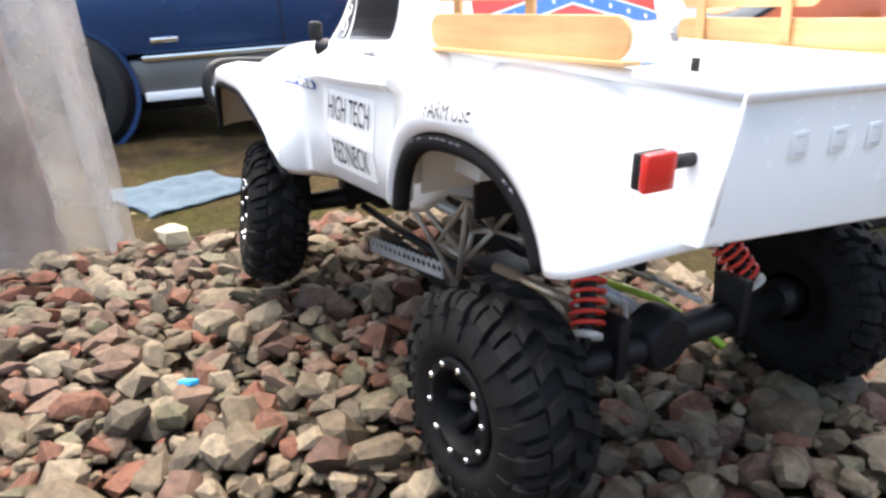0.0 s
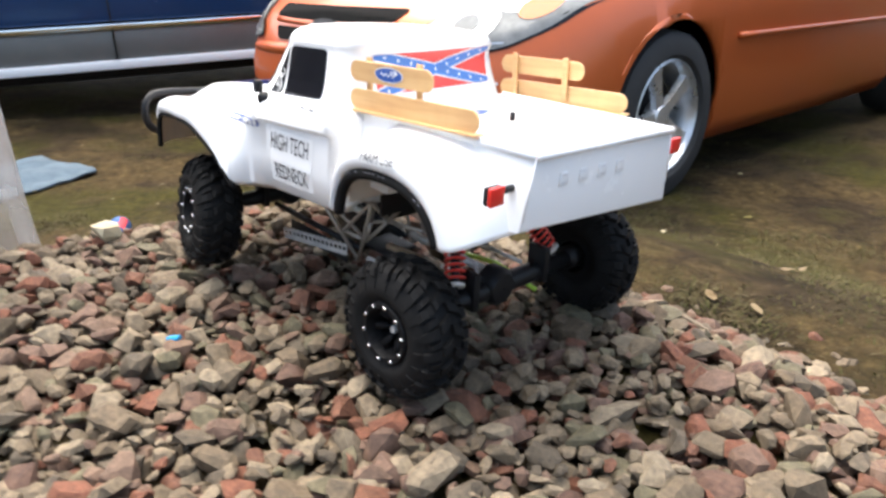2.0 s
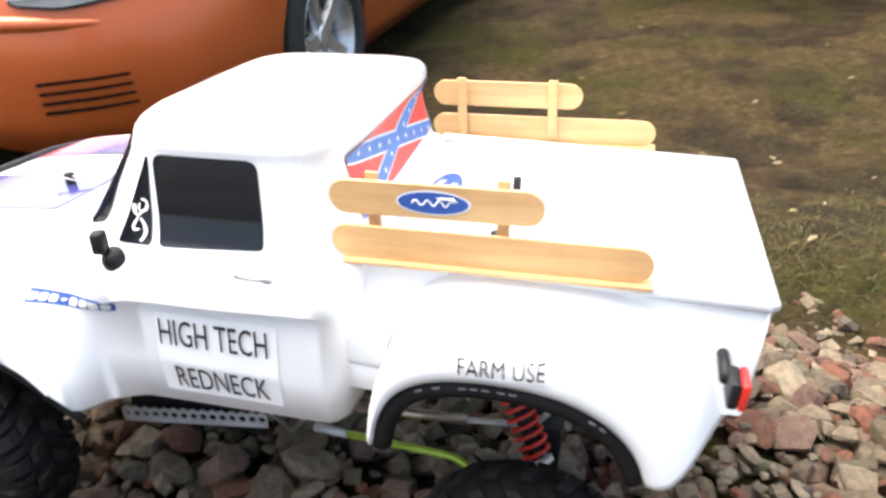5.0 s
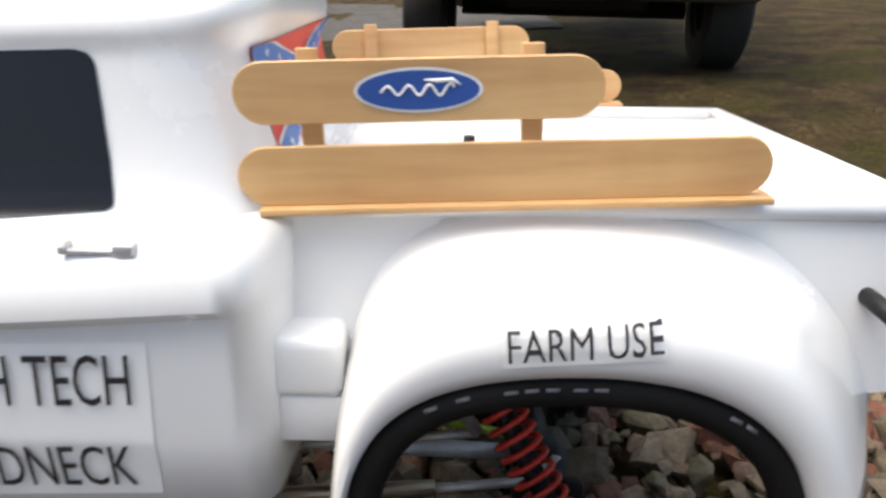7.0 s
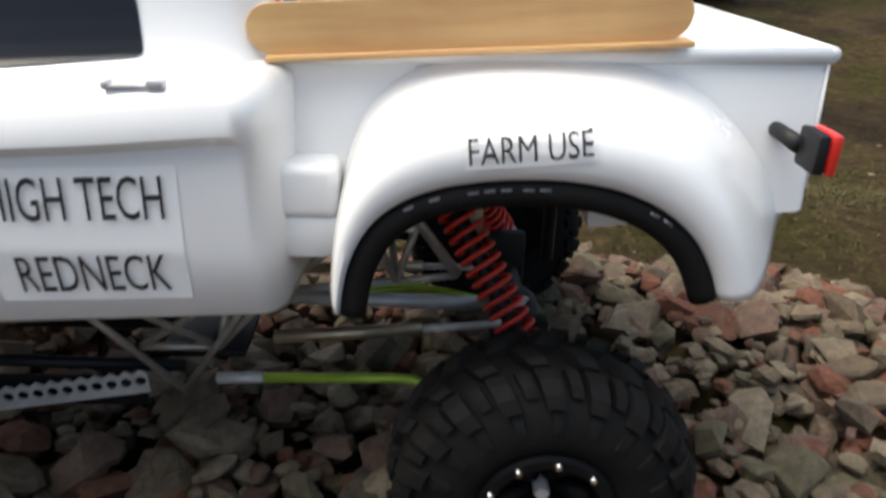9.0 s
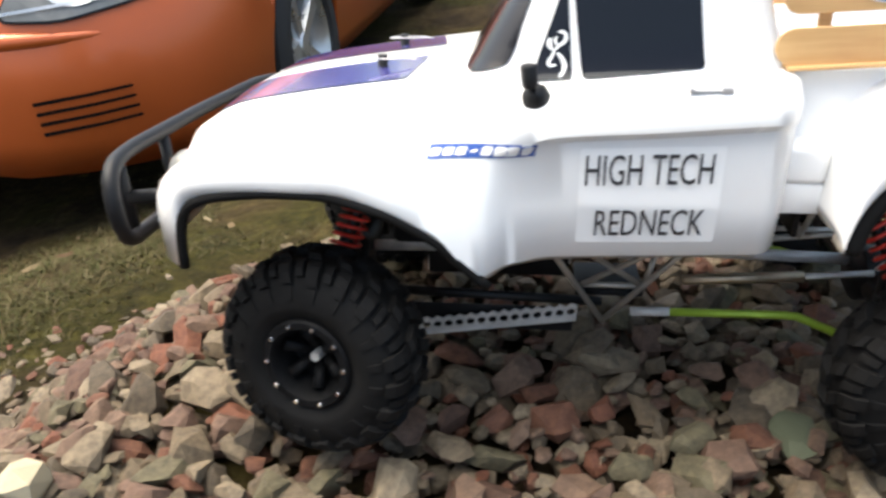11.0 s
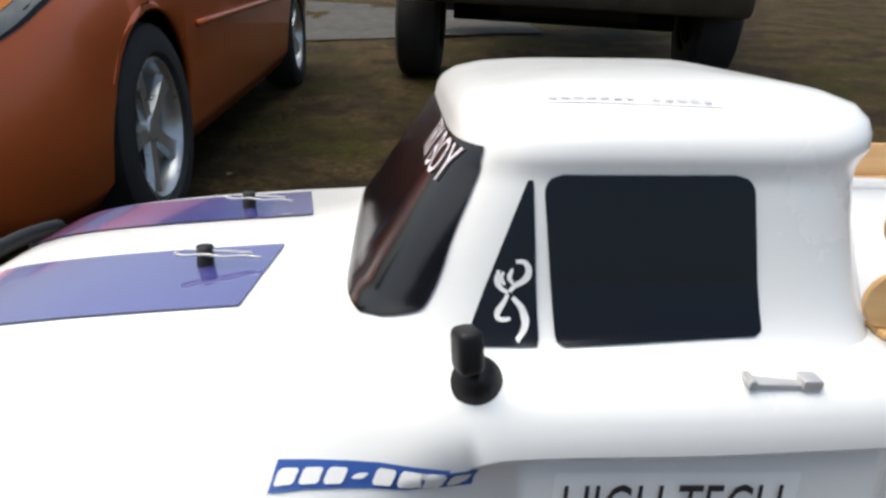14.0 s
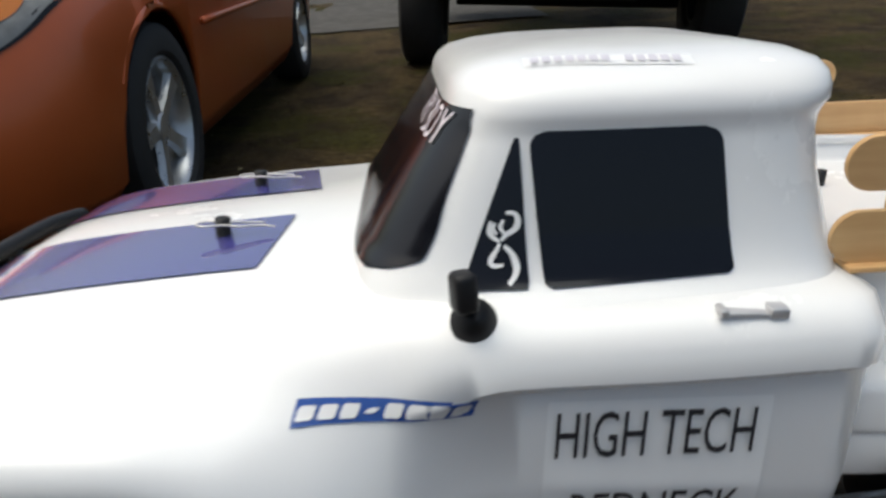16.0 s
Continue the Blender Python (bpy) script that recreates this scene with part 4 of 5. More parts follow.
def build_gravel():
    rng = random.Random(11)
    protos = []
    for k in range(24):
        bm = stone_bmesh(rng, 1.0)
        bm.verts.index_update()
        protos.append(([tuple(v.co) for v in bm.verts], [tuple(v.index for v in f.verts) for f in bm.faces]))
        bm.free()
    pile = thing("gravel_pile", pose(0, 0, 0), "heap of angular grey, buff and reddish crushed stones on the lawn", "gravel")
    spots = []
    x = -1.10
    while x < 1.1:
        y = -.75
        while y < 1.25:
            d = max(0, math.hypot(x - .02, y + .0) - .45)
            step = .0175 if d < .30 else .0260
            q = pile_radius(x, y)
            edge = 1.03 + .05 * noise.noise(Vector((x * 7, y * 7, 1)))
            if q < edge or (q < edge + .09 and rng.random() < .07):
                for layer in (0, 1, 1) if rng.random() < .5 else (0, 1):
                    spots.append((x + rng.uniform(-.6, .6) * step, y + rng.uniform(-.6, .6) * step, step, layer))
            y += step
        x += .0175 if abs(x) < .62 else .0260
    near = sorted([i for i in range(len(spots)) if spots[i][3]], key=lambda i: abs(spots[i][1] - .14) * 1.3 + abs(spots[i][0] - .02) * .55 + rng.random() * .1)[:300]
    near = set(near)
    meshes = []
    for vs, fs in protos[:12]:
        me = bpy.data.meshes.new("stone")
        me.from_pydata(vs, [], fs)
        me.materials.append(M_STONE_ONE)
        meshes.append(me)
    V, Fc = [], []
    for i, (x, y, st, layer) in enumerate(spots):
        r = st * (rng.choice((.26, .30, .33, .36, .40, .43, .47, .51, .56, .62, .70, .80, .94, 1.16)) if layer else rng.uniform(.55, .82))
        z = ground_height(x, y) + (rng.uniform(-.10, .50) * min(r, .016) - .004 if layer else -.013)
        m = Matrix.Translation((x, y, z)) @ Euler((rng.gauss(0, .30), rng.gauss(0, .30), rng.uniform(0, 6.3))).to_matrix().to_4x4() @ Matrix.Diagonal((r, r, r, 1))
        if i in near:
            ob = new("stone", meshes[rng.randrange(12)])
            ob.parent = pile
            ob.matrix_local = m
        else:
            vs, fs = protos[rng.randrange(24)]
            b = len(V)
            V.extend([tuple(m @ Vector(v)) for v in vs])
            Fc.extend([tuple(b + q for q in f) for f in fs])
    me = bpy.data.meshes.new("pale_stone")
    me.from_pydata(*[protos[3][0], [], protos[3][1]])
    me.materials.append(material("cream_stone", (.42, .36, .24), .7, spread=.2, scale=40))
    ob = new("stone", me)
    ob.parent = pile
    ob.matrix_local = pose(.345, .128, ground_height(.345, .128) + .010, 20, 10, 40) @ Matrix.Scale(.021, 4)
    me = bpy.data.meshes.new("green_stone")
    me.from_pydata(*[protos[5][0], [], protos[5][1]])
    me.materials.append(material("olive_stone", (.085, .095, .055), .75, spread=.25, scale=60))
    ob = new("stone", me)
    ob.parent = pile
    ob.matrix_local = pose(-.098, .050, ground_height(-.098, .050) + .002, 4, 5, 70) @ Matrix.Diagonal((.020, .018, .008, 1))
    me = bpy.data.meshes.new("stone_bed")
    me.from_pydata(V, [], Fc)
    me.materials.append(M_STONE)
    ob = new("stone_bed", me)
    ob.parent = pile
    tagged(ob, kind="stuff")


# ---- parked vehicles ----
def car_wheel(parent, m, r=.31, w=.20, spokes=5, rim_mat=None, rim_r=.205):
    rim_mat = rim_mat or M_ALLOY
    hw = w / 2
    ty = part("wheel", revolve([(rim_r, -hw * .8), (rim_r + .02, -hw), (r * .9, -hw), (r - .008, -hw * .85), (r, -hw * .5), (r, hw * .5), (r - .008, hw * .85), (r * .9, hw), (rim_r + .02, hw), (rim_r, hw * .8)], seg=56), M_CARTYRE, parent, "black road tyre")
    ty.matrix_local = m
    bm = revolve([(rim_r, -hw * .8), (rim_r + .008, hw * .85), (rim_r - .004, hw * .9), (rim_r - .018, hw * .7), (rim_r - .025, -hw * .8)], seg=48)
    part("rim", bm, rim_mat, ty)
    part("brake_disc", revolve([(.02, hw * .05), (rim_r * .72, hw * .05), (rim_r * .72, -.02), (.02, -.02)], seg=32), M_CARTYRE, ty)
    bm = revolve([(.001, hw * .72), (.04, hw * .70), (.055, hw * .5), (.055, hw * .2), (.001, hw * .2)], seg=24)
    for k in range(spokes):
        a = 2 * math.pi * k / spokes + .3
        c, s = math.cos(a), math.sin(a)
        tx, tz = -s, c
        rows = []
        for f, wd in ((.03, .032), (.10, .027), (rim_r * .8, .034), (rim_r - .008, .045)):
            y = hw * (.62 + .12 * f / rim_r)
            rows.append([(f * c - wd * tx, y - .02, f * s - wd * tz), (f * c - wd * .75 * tx, y, f * s - wd * .75 * tz), (f * c + wd * .75 * tx, y, f * s + wd * .75 * tz), (f * c + wd * tx, y - .02, f * s + wd * tz)])
        grid_mesh(rows, bm)
    bmesh.ops.recalc_face_normals(bm, faces=bm.faces)
    part("spokes", bm, rim_mat, ty)
    return ty


# half sections of the saloon car's body: x from the front axle, then (y, z) pairs from the sill to the middle of the top
SALOON = [
    (-3.60, .55, .30, .62, .36, .66, .52, .66, .62, .66, .74, .62, .86, .56, .93, .30, .95, 0, .955),
    (-3.35, .72, .22, .78, .30, .80, .50, .80, .64, .79, .80, .74, .92, .66, .97, .40, .985, 0, .99),
    (-2.62, .78, .18, .83, .26, .855, .48, .86, .66, .85, .82, .78, .94, .70, .99, .45, 1.01, 0, 1.02),
    (-1.20, .78, .17, .82, .25, .845, .48, .855, .66, .845, .82, .775, .93, .71, .955, .45, .96, 0, .965),
    (-.40, .78, .17, .82, .25, .845, .48, .855, .66, .840, .80, .760, .90, .69, .94, .45, .975, 0, .985),
    (.00, .78, .18, .83, .26, .855, .46, .855, .64, .835, .78, .760, .86, .67, .895, .45, .925, 0, .935),
    (.40, .77, .19, .82, .25, .840, .42, .835, .60, .800, .73, .720, .800, .62, .825, .42, .850, 0, .860),
    (.64, .72, .20, .775, .27, .795, .42, .785, .55, .740, .66, .650, .740, .54, .760, .38, .780, 0, .790),
    (.76, .62, .21, .690, .29, .710, .42, .700, .52, .650, .62, .560, .690, .47, .710, .33, .725, 0, .735),
    (.85, .50, .22, .570, .30, .590, .42, .585, .49, .540, .57, .470, .640, .40, .665, .28, .680, 0, .690),
    (.90, .38, .23, .440, .31, .460, .42, .455, .475, .420, .52, .370, .555, .32, .575, .22, .590, 0, .600),
    (.93, .24, .26, .290, .33, .310, .42, .305, .455, .28, .48, .25, .500, .21, .51, .14, .515, 0, .520),
]


def car_body(table, arches, step=.05):
    x0, x1 = table[0][0], table[-1][0]
    xs = set(np.round(np.arange(x0, x1, step), 4)) | {x1}
    for c, r, zc in arches:
        xs |= {round(c + r * math.cos(a), 4) for a in np.linspace(0, math.pi, 17)}
    rows = []
    k = (len(table[0]) - 1) // 2
    for x in sorted(xs):
        v = lerp_table(table, x)
        pts = [(v[2 * i], v[2 * i + 1]) for i in range(k)]
        low = pts[0][1]
        for c, r, zc in arches:
            if abs(x - c) < r:
                low = max(low, zc + math.sqrt(max(0, r * r - (x - c) ** 2)))
        out = []
        for y, z in pts:
            if z < low:
                zs = [p[1] for p in pts]
                y, z = max(y, float(np.interp(low, zs[:6], [p[0] for p in pts[:6]]))), low
            out.append((y, z))
        rows.append([(x, y, z) for y, z in out] + [(x, -y, z) for y, z in reversed(out[:-1])])
    bm = grid_mesh(rows)
    bm.verts.ensure_lookup_table()
    per = len(rows[0])
    bm.faces.new(bm.verts[:per])
    bm.faces.new(list(reversed(bm.verts[-per:])))
    bmesh.ops.remove_doubles(bm, verts=bm.verts, dist=1e-5)
    bmesh.ops.recalc_face_normals(bm, faces=bm.faces)
    return bm


def greenhouse(rows_, seg=48, e=.35):
    rows = []
    for z, xf, xr, hw in rows_:
        cx, ax = (xf + xr) / 2, (xf - xr) / 2
        rows.append([(cx + ax * math.copysign(abs(math.cos(t)) ** e, math.cos(t)), hw * math.copysign(abs(math.sin(t)) ** e, math.sin(t)), z) for t in [2 * math.pi * k / seg for k in range(seg + 1)]])
    bm = grid_mesh(rows, flip=True)
    bmesh.ops.remove_doubles(bm, verts=bm.verts, dist=1e-5)
    zt = rows_[-1][0]
    top = [v for v in bm.verts if abs(v.co.z - zt) < 1e-5]
    cx = sum(v.co.x for v in top) / len(top)
    bm.faces.new(sorted(top, key=lambda v: math.atan2(v.co.y, v.co.x - cx)))
    bmesh.ops.recalc_face_normals(bm, faces=bm.faces)
    return bm


def press(bm, bvh, origin, ux, uy, way, lift):
    o, ux, uy, way = Vector(origin), Vector(ux).normalized(), Vector(uy).normalized(), Vector(way).normalized()
    for v in bm.verts:
        p = o + ux * v.co.x + uy * v.co.y
        hit, nor, _, _ = bvh.ray_cast(p - way * 1.5, way, 4)
        v.co = (hit if hit else p) - way * (lift + v.co.z)
    bmesh.ops.recalc_face_normals(bm, faces=bm.faces)
    if sum(f.normal.dot(-way) for f in bm.faces) < 0:
        bmesh.ops.reverse_faces(bm, faces=bm.faces)
    return bm


def build_saloon():
    car = thing("car", Matrix.Translation((1.615, -1.998, -.070)) @ Matrix(((.0178, -.9987, .0480, 0), (.9988, .0156, -.0460, 0), (.0452, .0488, .9978, 0), (0, 0, 0, 1))), "burnt orange compact saloon car parked on the lawn", "car")
    bm = car_body(SALOON, [(0, .355, .30), (-2.62, .355, .30)])
    bvh = BVHTree.FromBMesh(bm)
    body = part("body", bm, M_ORANGE, car, "burnt orange painted body")
    md = body.modifiers.new("thickness", 'SOLIDIFY')
    md.thickness = .02
    part("cabin", greenhouse([(.90, -.30, -3.05, .70), (1.0, -.45, -2.95, .69), (1.2, -.80, -2.55, .64), (1.36, -1.10, -2.25, .58), (1.42, -1.25, -2.1, .50), (1.44, -1.5, -1.9, .35)]), M_GLASS, car, "dark tinted glass cabin")
    part("roof", greenhouse([(1.345, -1.05, -2.30, .60), (1.40, -1.15, -2.2, .56), (1.435, -1.30, -2.05, .45), (1.452, -1.55, -1.85, .25)]), M_ORANGE, car)
    for x in (0, -2.62):
        for s in (1, -1):
            car_wheel(car, pose(x, s * .745, .31, 0, 20, 0 if s > 0 else 180))
            part("wheel_well", box((x - .34, min(s * .30, s * .60), .20), (x + .34, max(s * .30, s * .60), .68), .05), M_BLACK, car)
    part("underbody", box((-3.2, -.60, .20), (.60, .60, .40), .03), M_BLACK, car)

    def front(pts, name, mat, lift=.006, cuts=6, label="", parent=car):
        return part(name, press(polygon_bmesh(pts, cuts), bvh, (0, 0, 0), (0, 1, 0), (0, 0, 1), (-1, 0, 0), lift), mat, parent, label)
    for s in (1, -1):
        outline = [(s * .430, .590), (s * .560, .578), (s * .700, .600), (s * .765, .650), (s * .805, .750), (s * .775, .795), (s * .660, .780), (s * .545, .725), (s * .465, .650)]
        mid = (s * .62, .68)
        front(rounded([(mid[0] + (y - mid[0]) * 1.05, mid[1] + (z - mid[1]) * 1.06) for y, z in outline], .035), "lamp_seal", M_BLACK, .007, 7)
        lamp = front(rounded(outline, .032), "headlamp", M_LAMP, .011, 7, "clear wraparound headlamp")
        front([(s * .722 + .034 * math.cos(t), .716 + .036 * math.sin(t)) for t in np.linspace(0, 2 * math.pi, 20, endpoint=False)], "turn_signal", M_AMBER, .016, 3, "amber turn signal", lamp)
        front([(s * .590 + .074 * math.cos(t), .668 + .066 * math.sin(t)) for t in np.linspace(0, 2 * math.pi, 20, endpoint=False)], "lamp_bowl", M_ALLOY, .016, 3, "bright reflector bowl", lamp)
        front([(s * .590 + .030 * math.cos(t), .668 + .028 * math.sin(t)) for t in np.linspace(0, 2 * math.pi, 16, endpoint=False)], "bulb", M_LAMP, .021, 3, "", lamp)
        front([(s * .676 + .050 * math.cos(t), .735 + .036 * math.sin(t)) for t in np.linspace(0, 2 * math.pi, 16, endpoint=False)], "side_reflector", M_ALLOY, .0135, 3, "", lamp)
        front(rounded([(s * .44, .600), (s * .70, .612), (s * .70, .618), (s * .44, .607)], .002), "lamp_ridge", M_ALLOY, .017, 5, "", lamp)
        for k in range(4):
            z = .335 + .024 * k
            front(rounded([(s * .46, z - .005), (s * .66, z + .006), (s * .66, z + .013), (s * .46, z + .004)], .004), "bumper_slot", M_GRILLE, .004, 4)
    front(rounded([(-.34, .655), (.34, .655), (.37, .705), (-.37, .705)], .02), "upper_grille", M_GRILLE, .006, 7, "black upper grille slot")
    front(rounded([(-.29, .582), (.29, .582), (.33, .628), (-.33, .628)], .02), "lower_grille", M_GRILLE, .006, 7, "black lower grille slot")
    # Thin black strip draws the shade in the bumper's crease.
    front(rounded([(-.52, .548), (.52, .548), (.54, .553), (-.54, .553)], .002), "bumper_crease_shade", M_BLACK, .003, 8)
    front(rounded([(-.075, .628), (-.03, .618), (.03, .618), (.075, .628), (.075, .654), (.03, .664), (-.03, .664), (-.075, .654)], .008), "emblem", M_BLACK, .020, 2, "dark cross-shaped emblem")
    for k in range(4):
        z = .345 + .030 * k
        front(rounded([(-.24, z - .008), (.24, z - .008), (.24, z + .008), (-.24, z + .008)], .006), "intake_slot", M_GRILLE, .004, 6)
    def on_front(y, z, lift):
        hit = bvh.ray_cast(Vector((2.0, y, z)), Vector((-1, 0, 0)), 3.0)[0]
        return (hit.x + lift, y, z) if hit else None
    ridge = [p for p in (on_front(y, .548 - .02 * (y / .8) ** 2, -.012) for y in np.linspace(-.69, .69, 41)) if p]
    part("bumper_ridge", tube(ridge, [float(.026 * max(.05, 1 - (abs(p[1]) / .70) ** 4)) for p in ridge], None, 10), M_ORANGE, car)
    bar = [p for p in (on_front(y, .640 + .01 * (y / .35) ** 2, -.004) for y in np.linspace(-.345, .345, 15)) if p]
    part("grille_bar", tube(bar, .013, None, 8), M_ORANGE, car)
    plate = part("front_plate", box((.935, -.155, .355), (.945, .155, .51), .004), material("patterned_plate", (.33, .17, .07), .4, scale=60, color2=(.08, .04, .02)), car, "leopard-patterned front plate with a dark oval and pink writing bar")
    bm = bmesh.new()
    bmesh.ops.create_circle(bm, cap_ends=True, segments=32, radius=1)
    for v in bm.verts:
        v.co = Vector((.9475, v.co.x * .115, .4325 + v.co.y * .058))
    part("plate_oval", bm, M_INK, plate)
    part("plate_bar", box((.9480, -.070, .415), (.9500, .070, .450), .001), material("pink_print", (.36, .045, .12), .5), plate)
    # waist moulding on the doors
    for s in (1, -1):
        pts = [(x, s * .8585, .575 + .004 * (x + .5)) for x in np.linspace(-2.1, -.42, 12)]
        part("door_moulding", tube(pts, .012, None, 6), M_ORANGE, car)
    return car


def build_pickup(m, label):
    truck = thing("pickup_truck", m, label, "pickup truck")
    # x runs to the nose, y to the side that is seen
    part("lower_body", box((-3.6, -.93, .27), (.85, .93, .46), .03), M_SILVER, truck, "grey lower body panels")
    part("upper_body", box((-3.6, -.95, .475), (.85, .95, .98), .05), M_NAVY, truck, "dark blue upper body")
    for s in (1, -1):
        part("trim_strip", box((-3.6, s * .945 - .012, .448), (-.40, s * .945 + .012, .480), .006), M_CHROME, truck, "bright side trim strip")
        part("rocker_strip", box((-2.75, s * .930 - .02, .236), (-.38, s * .930 + .02, .285), .008), M_PAPER, truck, "pale rocker moulding")
        part("badge", box((-.60, s * .952 - .004, .540), (-.46, s * .952 + .004, .568), .002), M_CHROME, truck)
        for x in (0, -3.0):
            car_wheel(truck, pose(x, s * .85, .30, 0, 0, 0 if s > 0 else 180), .30, .23, 5, M_SILVER, .17)
            part("wheel_arch", revolve([(.335, -.02), (.36, -.02), (.36, .03), (.335, .03)], seg=40), M_NAVY, truck).matrix_local = pose(x, s * .925, .31)
            # Black disc, just proud of the uncut side, imitates the shaded wheel opening.
            part("arch_shade_disc", tube([(x, s * .70, .31), (x, s * .953, .31)], .335, None, 32), M_BLACK, truck)
        for x in (-1.15, -2.2):
            part("door_gap", box((x - .004, s * .940 - .012, .29), (x + .004, s * .940 + .012, .95), .001), M_BLACK, truck)
    part("cab", greenhouse([(.95, -.9, -2.5, .90), (1.2, -1.1, -2.45, .84), (1.6, -1.5, -2.4, .74), (1.68, -1.7, -2.2, .60)]), M_GLASS, truck, "cab with dark glass")
    part("hood", box((-.95, -.88, .95), (.83, .88, 1.04), .05), M_NAVY, truck)
    part("underbody", box((-3.5, -.75, .15), (.8, .75, .30), .03), M_BLACK, truck)
    return truck


def build_dark_truck(m):
    truck = thing("off_road_truck", m, "dark brown high off-road truck parked on the lawn", "truck")
    part("body", box((-3.6, -1.0, .84), (.65, 1.0, 1.45), .06), M_DARKPAINT, truck)
    part("front_bumper", box((.40, -1.02, .54), (.68, 1.02, .90), .05), M_DARKPAINT, truck, "mottled dark bumper")
    part("hood", box((-.8, -.80, 1.40), (.70, .80, 1.58), .06), M_DARKPAINT, truck)
    part("cab", greenhouse([(1.42, -.75, -2.3, .86), (1.7, -.95, -2.2, .80), (2.0, -1.2, -2.1, .72), (2.06, -1.4, -1.9, .60)]), M_GLASS, truck)
    part("underbody", box((-3.3, -.42, .46), (.5, .42, .96), .04), M_BLACK, truck)
    for x in (0, -2.7):
        part("axle", rod((x, -.72, .40), (x, .72, .40), .06), M_BLACK, truck)
        for s in (1, -1):
            car_wheel(truck, pose(x, s * .93, .40 + s * .045, 0, 0, 0 if s > 0 else 180), .40, .27, 5, M_BLACK, .2)
    return truck


build_saloon()
build_pickup(pose(4.93, -.37, -.050, 0, 0, 71.5), "two-tone dark blue and grey pickup truck parked on the lawn")
build_dark_truck(pose(-.96, -4.90, lawn_height(-.96, -4.90) - .01, 0, 2.5, 83))

# ---- stickers and fittings of the model truck ----
def disc(rx, ry, n=32):
    return [(rx * math.cos(t), ry * math.sin(t)) for t in np.linspace(0, 2 * math.pi, n, endpoint=False)]


# saltire flag sticker on the back window
BACK = dict(origin=(-.10, 0, .2355), ux=(0, -1, 0), uy=(0, 0, 1), way=(1, 0, 0))
FW, FH = .070, .0165
flag = part("flag_sticker", stick_on(polygon_bmesh([(-FW, -FH), (FW, -FH), (FW, FH), (-FW, FH)], 9), lift=.0004, **BACK), M_FLAGRED, TRUCK, "red flag sticker with a blue starred diagonal cross")


def saltire(half, lift, mat, name):
    bm = bmesh.new()
    d = Vector((FW, FH)).normalized()
    for k in (1, -1):
        a, b = Vector((-FW, -k * FH)), Vector((FW, k * FH))
        n = Vector((-d.y * k, d.x)) * half
        pts = []
        for f in np.linspace(0, 1, 24):
            pts.append([(a.lerp(b, f) + n * e) for e in (-1, -.33, .33, 1)])
        rows = [[(max(-FW, min(FW, p.x)), max(-FH, min(FH, p.y)), 0) for p in r] for r in pts]
        grid_mesh(rows, bm)
    return part(name, stick_on(bm, lift=lift, **BACK), mat, flag)


saltire(.0052, .0008, M_PAPER, "white_border")
saltire(.0040, .0012, M_FLAGBLUE, "blue_band")
star = []
for k in range(10):
    r = .0022 if k % 2 == 0 else .0009
    a = math.pi / 2 + math.pi * k / 5
    star.append((r * math.cos(a), r * math.sin(a)))
for q in (1, -1):
    for f in (-.84, -.63, -.42, -.21, 0, .21, .42, .63, .84):
        if f == 0 and q < 0:
            continue
        part("star", stick_on(polygon_bmesh([(x + f * FW, y + f * q * FH) for x, y in star]), lift=.0016, **BACK), M_PAPER, flag, "", False)

# hood stripes with body posts and clips
M_STRIPE = material("purple_stripe_film", (.060, .058, .235), 0.07, spread=0.06, scale=20, spec=.7, coat=.8)
for s, y0, y1 in ((1, .0125, .0680), (-1, -.0750, -.0285)):
    rows = [[(x + .006 * f * (1 - (x - .122) / .121) * (1 if s > 0 else -1), y0 + (y1 - y0) * f, 0) for f in np.linspace(0, 1, 16)] for x in np.linspace(.122, .243, 44)]
    for r in rows:
        for i, p in enumerate(r):
            r[i] = (p[0], p[1] * (1 - .9 * max(0, p[0] - .2)), 0)
    st = part("hood_stripe", stick_on(grid_mesh(rows), (0, 0, .3), (1, 0, 0), (0, 1, 0), (0, 0, -1), .0008), M_STRIPE, TRUCK, "glossy purple hood stripe")
    z0 = SHELL.ray_cast(Vector((.1470, .030 if s > 0 else -.050, .3)), Vector((0, 0, -1)))[0].z
    yp = .030 if s > 0 else -.050
    post = part("body_post", tube([(.1470, yp, z0 - .02), (.1470, yp, z0 + .0075)], [.0030, .0030], None, 12), M_BLACK, TRUCK)
    clip_pts = [(.131, yp + .0006, z0 + .0062), (.154, yp + .0006, z0 + .0062), (.155, yp + .002, z0 + .0060), (.157, yp + .004, z0 + .0060), (.153, yp + .006, z0 + .006), (.146, yp + .0035, z0 + .006),
                (.140, yp + .0055, z0 + .006), (.132, yp + .003, z0 + .006), (.127, yp + .0045, z0 + .006)]
    part("body_clip", tube(smooth_path(clip_pts, 36, 1), .00045, None, 6), M_STEEL, post, "bent wire body clip")

# windshield banner and marks
M_BANNER = material("pale_pink_vinyl", (.72, .64, .68), 0.5)
letters("TRY BOY", .0470, .0105, (.2, .0515, .2462), (0, 1, 0), (0, 0, 1), (-1, 0, 0), M_BANNER, "banner_lettering", lift=.0014, parent=shield)
